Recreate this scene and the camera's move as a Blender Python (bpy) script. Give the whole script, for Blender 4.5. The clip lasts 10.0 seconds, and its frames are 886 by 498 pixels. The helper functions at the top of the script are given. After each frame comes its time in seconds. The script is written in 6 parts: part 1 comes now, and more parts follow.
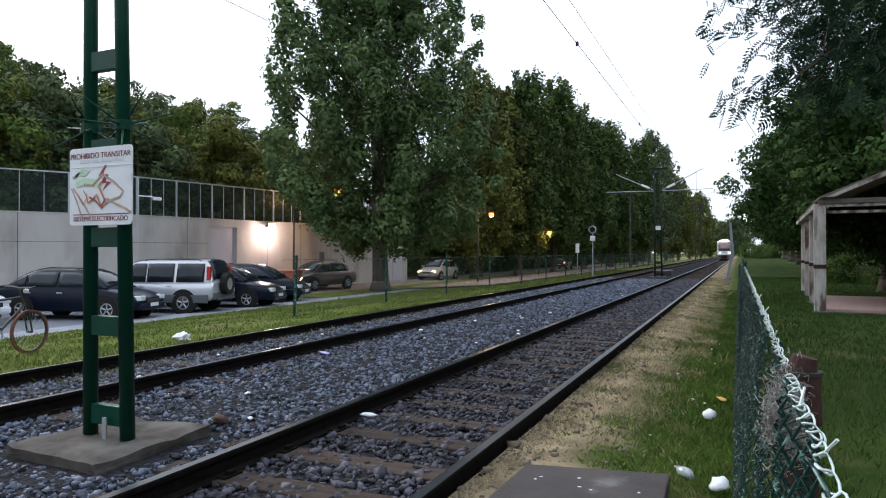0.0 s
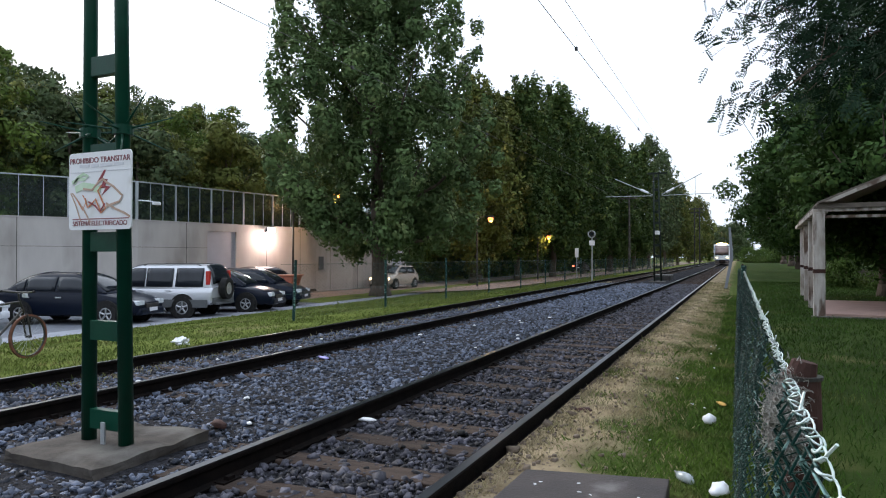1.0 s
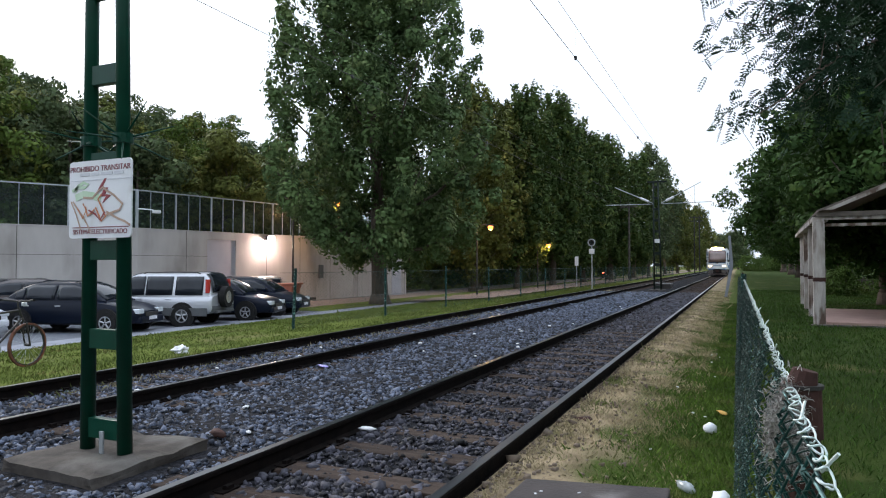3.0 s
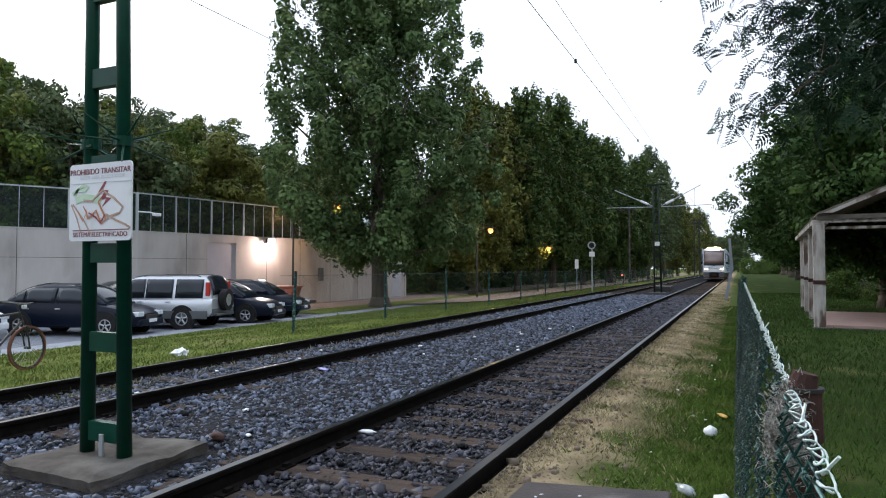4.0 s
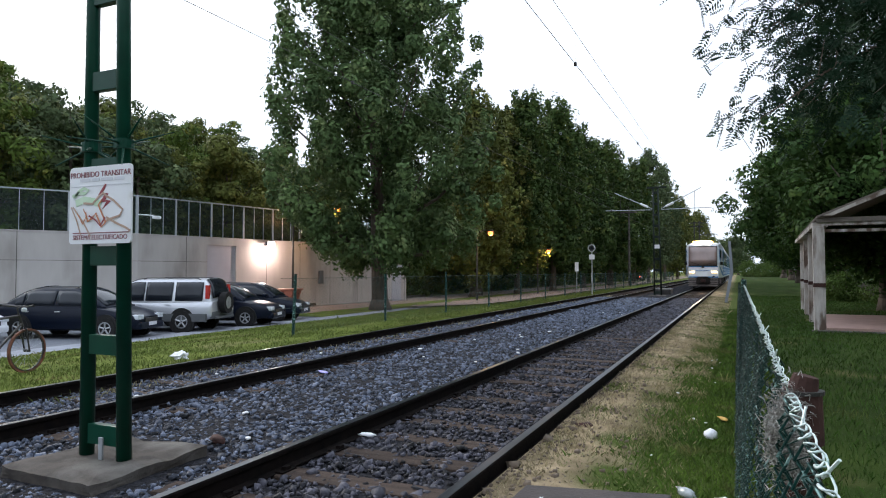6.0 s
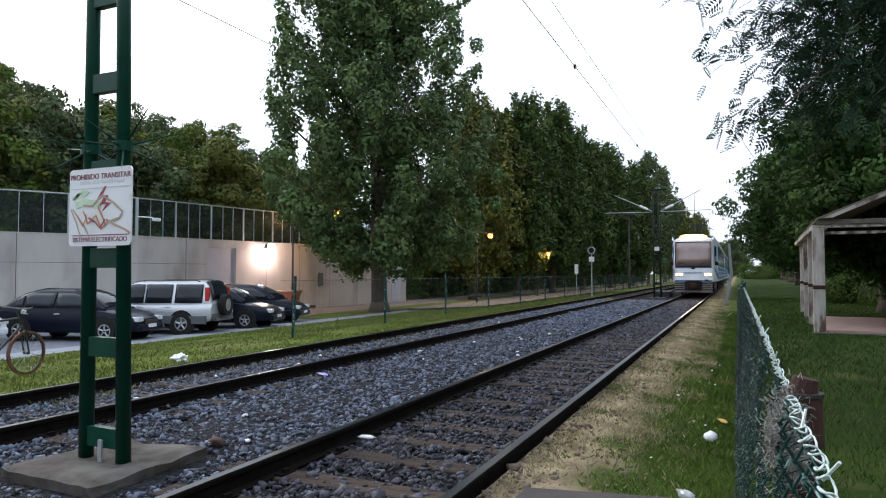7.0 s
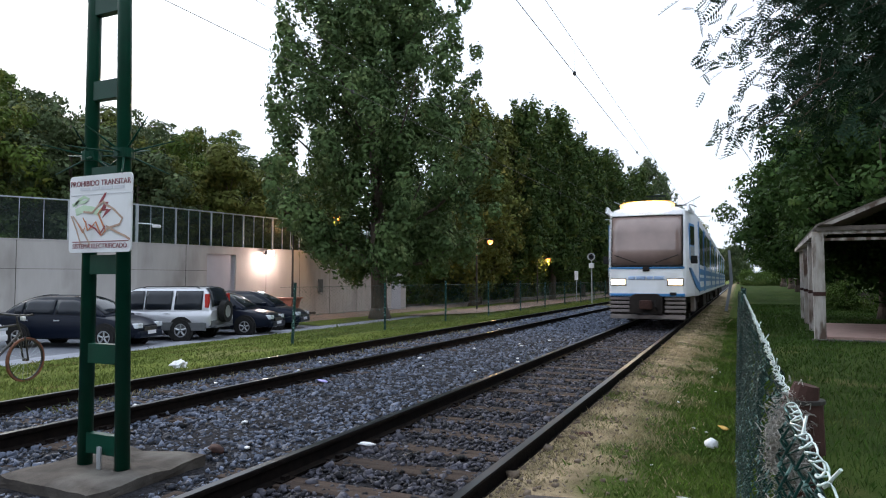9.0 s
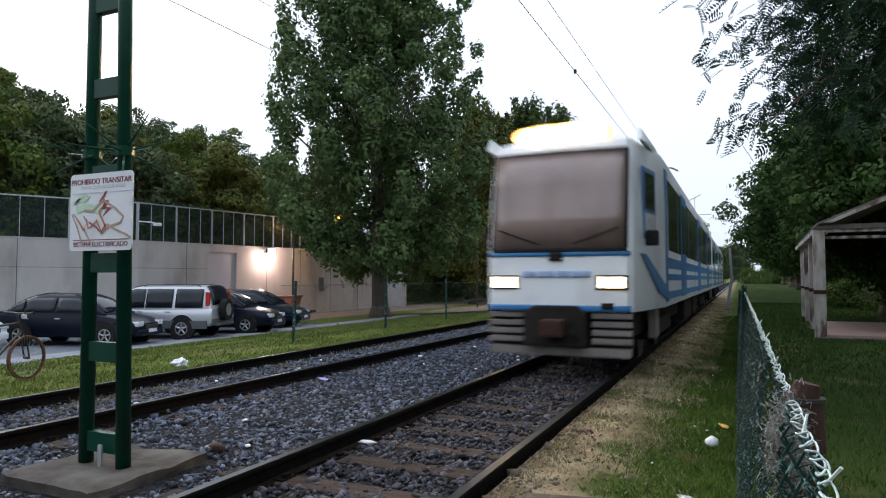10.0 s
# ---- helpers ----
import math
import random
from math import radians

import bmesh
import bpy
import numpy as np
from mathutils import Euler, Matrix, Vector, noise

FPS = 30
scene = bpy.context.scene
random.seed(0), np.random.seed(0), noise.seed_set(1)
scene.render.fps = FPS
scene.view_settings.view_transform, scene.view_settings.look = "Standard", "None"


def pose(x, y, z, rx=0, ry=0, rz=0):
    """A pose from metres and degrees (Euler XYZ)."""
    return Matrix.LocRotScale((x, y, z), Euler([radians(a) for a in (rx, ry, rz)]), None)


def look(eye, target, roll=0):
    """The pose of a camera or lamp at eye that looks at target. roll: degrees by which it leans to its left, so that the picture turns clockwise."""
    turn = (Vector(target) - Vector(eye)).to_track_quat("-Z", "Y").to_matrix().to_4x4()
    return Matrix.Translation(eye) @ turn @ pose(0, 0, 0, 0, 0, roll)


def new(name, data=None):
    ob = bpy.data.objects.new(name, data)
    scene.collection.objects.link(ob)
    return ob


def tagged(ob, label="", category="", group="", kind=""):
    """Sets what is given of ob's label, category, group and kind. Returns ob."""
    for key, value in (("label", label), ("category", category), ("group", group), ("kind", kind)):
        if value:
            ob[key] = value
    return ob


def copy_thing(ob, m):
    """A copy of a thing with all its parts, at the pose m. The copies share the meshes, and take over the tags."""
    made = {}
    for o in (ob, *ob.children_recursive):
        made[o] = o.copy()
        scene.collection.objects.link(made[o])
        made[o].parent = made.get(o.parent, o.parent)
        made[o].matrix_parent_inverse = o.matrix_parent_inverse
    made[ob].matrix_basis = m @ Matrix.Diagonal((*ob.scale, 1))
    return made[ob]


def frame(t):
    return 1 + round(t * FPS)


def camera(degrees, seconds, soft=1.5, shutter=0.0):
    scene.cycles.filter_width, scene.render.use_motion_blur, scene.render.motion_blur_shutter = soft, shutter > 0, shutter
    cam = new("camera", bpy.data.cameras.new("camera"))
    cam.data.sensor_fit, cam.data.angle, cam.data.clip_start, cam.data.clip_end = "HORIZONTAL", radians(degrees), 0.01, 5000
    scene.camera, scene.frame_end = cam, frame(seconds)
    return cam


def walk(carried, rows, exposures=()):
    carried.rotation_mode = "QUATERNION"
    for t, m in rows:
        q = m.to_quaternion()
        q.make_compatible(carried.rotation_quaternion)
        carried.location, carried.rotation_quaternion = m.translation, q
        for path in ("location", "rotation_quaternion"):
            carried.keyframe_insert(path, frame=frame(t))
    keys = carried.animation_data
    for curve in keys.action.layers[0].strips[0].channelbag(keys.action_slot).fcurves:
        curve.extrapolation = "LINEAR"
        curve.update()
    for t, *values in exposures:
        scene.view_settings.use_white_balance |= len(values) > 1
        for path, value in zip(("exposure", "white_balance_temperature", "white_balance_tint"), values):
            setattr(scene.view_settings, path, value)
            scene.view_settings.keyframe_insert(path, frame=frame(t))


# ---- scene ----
# ---------------------------------------------------------------- camera
EYE = (0.0, 0.0, 1.458)


def aim(yaw, pitch, roll=0.0):
    """The camera's pose at its one standpoint, in degrees: yaw from the track's line, pitch above the level."""
    a, b = radians(yaw), radians(pitch)
    way = Vector((math.sin(a) * math.cos(b), math.cos(a) * math.cos(b), math.sin(b)))
    return look(EYE, Vector(EYE) + way, roll)


PATH = [(0.0, -24.120, 0.319), (0.5, -24.104, 0.525), (1.0, -24.062, 0.717), (1.5, -24.066, 1.009),
        (2.0, -24.063, 1.145), (2.5, -24.051, 1.281), (4.0, -24.059, 1.687), (4.5, -24.043, 1.735),
        (5.0, -24.028, 1.805), (5.5, -24.047, 1.843), (7.0, -24.033, 2.122), (7.5, -24.029, 2.178),
        (8.0, -24.047, 2.343), (8.5, -24.045, 2.412), (9.0, -24.025, 2.685), (9.5, -24.047, 2.602),
        (10.0, -24.077, 2.530)]
cam = camera(67.65, 10.0, soft=1.1, shutter=1.0)
walk(cam, [(t, aim(a, b)) for t, a, b in PATH], exposures=((0.0, 0.52), (8.5, 0.56), (9.0, 0.48), (9.5, 0.32), (10.0, 0.26)))

# ---------------------------------------------------------------- light
world = bpy.data.worlds.new("dusk_sky")
scene.world = world
world.use_nodes = True
wn = world.node_tree
wn.nodes.clear()
sky = wn.nodes.new("ShaderNodeTexSky")
sky.sky_type, sky.sun_disc = "NISHITA", False
sky.sun_elevation, sky.sun_rotation = radians(24), radians(-70)
sky.air_density, sky.dust_density, sky.ozone_density = 1.0, 3.0, 1.5
pale = wn.nodes.new("ShaderNodeHueSaturation")
pale.inputs["Saturation"].default_value = 0.45
veil = wn.nodes.new("ShaderNodeMix")          # thin high cloud over the whole sky
veil.data_type = "RGBA"
veil.inputs[0].default_value = 0.72
veil.inputs[7].default_value = (8.5, 9.6, 11.2, 1)
back = wn.nodes.new("ShaderNodeBackground")
back.inputs["Strength"].default_value = 0.114
wout = wn.nodes.new("ShaderNodeOutputWorld")
wn.links.new(sky.outputs[0], pale.inputs["Color"])
wn.links.new(pale.outputs[0], veil.inputs[6])
# an overcast dome is brighter overhead than at the horizon
way = wn.nodes.new("ShaderNodeTexCoord")
split = wn.nodes.new("ShaderNodeSeparateXYZ")
dome = wn.nodes.new("ShaderNodeMapRange")
dome.inputs[3].default_value, dome.inputs[4].default_value = 0.88, 1.55
glow = wn.nodes.new("ShaderNodeVectorMath")
glow.operation = "SCALE"
wn.links.new(way.outputs["Generated"], split.inputs[0])
wn.links.new(split.outputs["Z"], dome.inputs[0])
wn.links.new(veil.outputs[2], glow.inputs[0])
wn.links.new(dome.outputs[0], glow.inputs["Scale"])
wn.links.new(glow.outputs[0], back.inputs["Color"])
wn.links.new(back.outputs[0], wout.inputs["Surface"])

sun = new("sun", bpy.data.lights.new("sun", "SUN"))
sun.data.energy, sun.data.angle, sun.data.color = 1.1, radians(24), (1.0, 0.93, 0.86)
sun.matrix_world = look((0, 0, 40), (37.6, -13.7, 22))

# ---------------------------------------------------------------- materials


def mat(name, color, rough=0.7, metal=0.0, color2=None, scale=6.0, detail=6.0, bump=0.0, bump_scale=40.0, spot=None,
        spot_scale=1.5, spot_at=(0.5, 0.65), vary=0.0, island=0.0, emit=None, power=0.0, coat=0.0, stretch=(1, 1, 1), spec=0.5):
    """A procedural surface: two-scale colour variation, optional stains, fine relief and variation from piece to piece."""
    m = bpy.data.materials.new(name)
    m.use_nodes = True
    nt = m.node_tree
    N, Lk = nt.nodes, nt.links
    b = N["Principled BSDF"]
    b.inputs["Roughness"].default_value, b.inputs["Metallic"].default_value = rough, metal
    b.inputs["Coat Weight"].default_value = coat
    b.inputs["Specular IOR Level"].default_value = spec
    b.inputs["Coat Roughness"].default_value = 0.05
    tc = N.new("ShaderNodeTexCoord")
    mp = N.new("ShaderNodeMapping")
    mp.inputs["Scale"].default_value = stretch
    Lk.new(tc.outputs["Object"], mp.inputs[0])

    def tex(sc, de):
        n = N.new("ShaderNodeTexNoise")
        n.inputs["Scale"].default_value, n.inputs["Detail"].default_value = sc, de
        Lk.new(mp.outputs[0], n.inputs["Vector"])
        return n.outputs["Fac"]

    def mixc(fac, a, c):
        n = N.new("ShaderNodeMix")
        n.data_type = "RGBA"
        for sock, v in ((n.inputs[0], fac), (n.inputs[6], a), (n.inputs[7], c)):
            if isinstance(v, (tuple, list)):
                sock.default_value = (*v[:3], 1)
            elif isinstance(v, float):
                sock.default_value = v
            else:
                Lk.new(v, sock)
        return n.outputs[2]

    def ramp(src, a, c):
        n = N.new("ShaderNodeMapRange")
        n.inputs[1].default_value, n.inputs[2].default_value = a, c
        Lk.new(src, n.inputs[0])
        return n.outputs[0]

    col = mixc(ramp(tex(scale, detail), 0.32, 0.68), color, color2 or tuple(c * 0.72 for c in color))
    if spot:
        col = mixc(ramp(tex(spot_scale, 4.0), *spot_at), col, spot)
    for amount, node, sock in ((vary, "ShaderNodeObjectInfo", "Random"), (island, "ShaderNodeNewGeometry", "Random Per Island")):
        if amount:
            r = N.new(node)
            hsv = N.new("ShaderNodeHueSaturation")
            mr = N.new("ShaderNodeMapRange")
            mr.inputs[3].default_value, mr.inputs[4].default_value = 1 - amount, 1 + amount
            Lk.new(r.outputs[sock], mr.inputs[0])
            Lk.new(mr.outputs[0], hsv.inputs["Value"])
            Lk.new(col, hsv.inputs["Color"])
            col = hsv.outputs[0]
    Lk.new(col, b.inputs["Base Color"])
    if bump:
        bn = N.new("ShaderNodeBump")
        bn.inputs["Strength"].default_value, bn.inputs["Distance"].default_value = 1.0, bump
        Lk.new(tex(bump_scale, 5.0), bn.inputs["Height"])
        Lk.new(bn.outputs[0], b.inputs["Normal"])
    if emit:
        b.inputs["Emission Color"].default_value = (*emit, 1)
        b.inputs["Emission Strength"].default_value = power
    return m


def glass(name, tint, rough=0.03):
    m = bpy.data.materials.new(name)
    m.use_nodes = True
    b = m.node_tree.nodes["Principled BSDF"]
    b.inputs["Base Color"].default_value = (*tint, 1)
    b.inputs["Roughness"].default_value, b.inputs["Transmission Weight"].default_value = rough, 1.0
    b.inputs["IOR"].default_value = 1.02
    b.inputs["Specular IOR Level"].default_value = 0.5
    return m


def leaf_mat(name, c1, c2, c3):
    """Leaves: colour from leaf to leaf and over the crown, some light through the blade."""
    m = mat(name, c1, 0.55, color2=c2, scale=0.45, detail=3.0, spot=c3, spot_scale=1.3, spot_at=(0.55, 0.75), island=0.25, spec=0.05)
    N, Lk = m.node_tree.nodes, m.node_tree.links
    b = N["Principled BSDF"]
    tr = N.new("ShaderNodeBsdfTranslucent")
    mx = N.new("ShaderNodeMixShader")
    mx.inputs[0].default_value = 0.14
    src = b.inputs["Base Color"].links[0].from_socket
    Lk.new(src, tr.inputs["Color"])
    Lk.new(b.outputs[0], mx.inputs[1])
    Lk.new(tr.outputs[0], mx.inputs[2])
    Lk.new(mx.outputs[0], N["Material Output"].inputs["Surface"])
    return m


def verge_mat():
    """Dry trodden grass by the rail that turns green away from it, in ragged patches."""
    m = mat("dry_to_green_verge", (0.15, 0.115, 0.07), 0.95, spec=0.05, color2=(0.42, 0.33, 0.21), scale=3.4, detail=9.0, spot=(0.085, 0.07, 0.05),
            spot_scale=1.7, spot_at=(0.56, 0.72), bump=0.02, bump_scale=60)
    N, Lk = m.node_tree.nodes, m.node_tree.links
    b = N["Principled BSDF"]
    dry = b.inputs["Base Color"].links[0].from_socket
    tc, sep = N.new("ShaderNodeTexCoord"), N.new("ShaderNodeSeparateXYZ")
    Lk.new(tc.outputs["Object"], sep.inputs[0])

    def calc(op, p, q):
        n = N.new("ShaderNodeMath")
        n.operation = op
        for sock, v in zip(n.inputs, (p, q)):
            if isinstance(v, float):
                sock.default_value = v
            else:
                Lk.new(v, sock)
        return n.outputs[0]

    def cloud(sc, de):
        n = N.new("ShaderNodeTexNoise")
        n.inputs["Scale"].default_value, n.inputs["Detail"].default_value = sc, de
        Lk.new(tc.outputs["Object"], n.inputs["Vector"])
        return n.outputs["Fac"]

    edge = calc("SUBTRACT", calc("ADD", sep.outputs["X"], 1.02), calc("MULTIPLY", calc("MINIMUM", sep.outputs["Y"], 16.0), 0.028))
    ragged = calc("ADD", calc("MULTIPLY", edge, 1.5), calc("MULTIPLY", calc("SUBTRACT", cloud(1.7, 8.0), 0.45), 3.0))
    rng_ = N.new("ShaderNodeMapRange")
    rng_.inputs[1].default_value, rng_.inputs[2].default_value = -0.25, 0.45
    Lk.new(ragged, rng_.inputs[0])
    tint = N.new("ShaderNodeMix")
    tint.data_type = "RGBA"
    tint.inputs[6].default_value, tint.inputs[7].default_value = (0.040, 0.066, 0.013, 1), (0.085, 0.105, 0.028, 1)
    Lk.new(cloud(5.0, 6.0), tint.inputs[0])
    mx = N.new("ShaderNodeMix")
    mx.data_type = "RGBA"
    Lk.new(rng_.outputs[0], mx.inputs[0])
    Lk.new(dry, mx.inputs[6])
    Lk.new(tint.outputs[2], mx.inputs[7])
    Lk.new(mx.outputs[2], b.inputs["Base Color"])
    return m


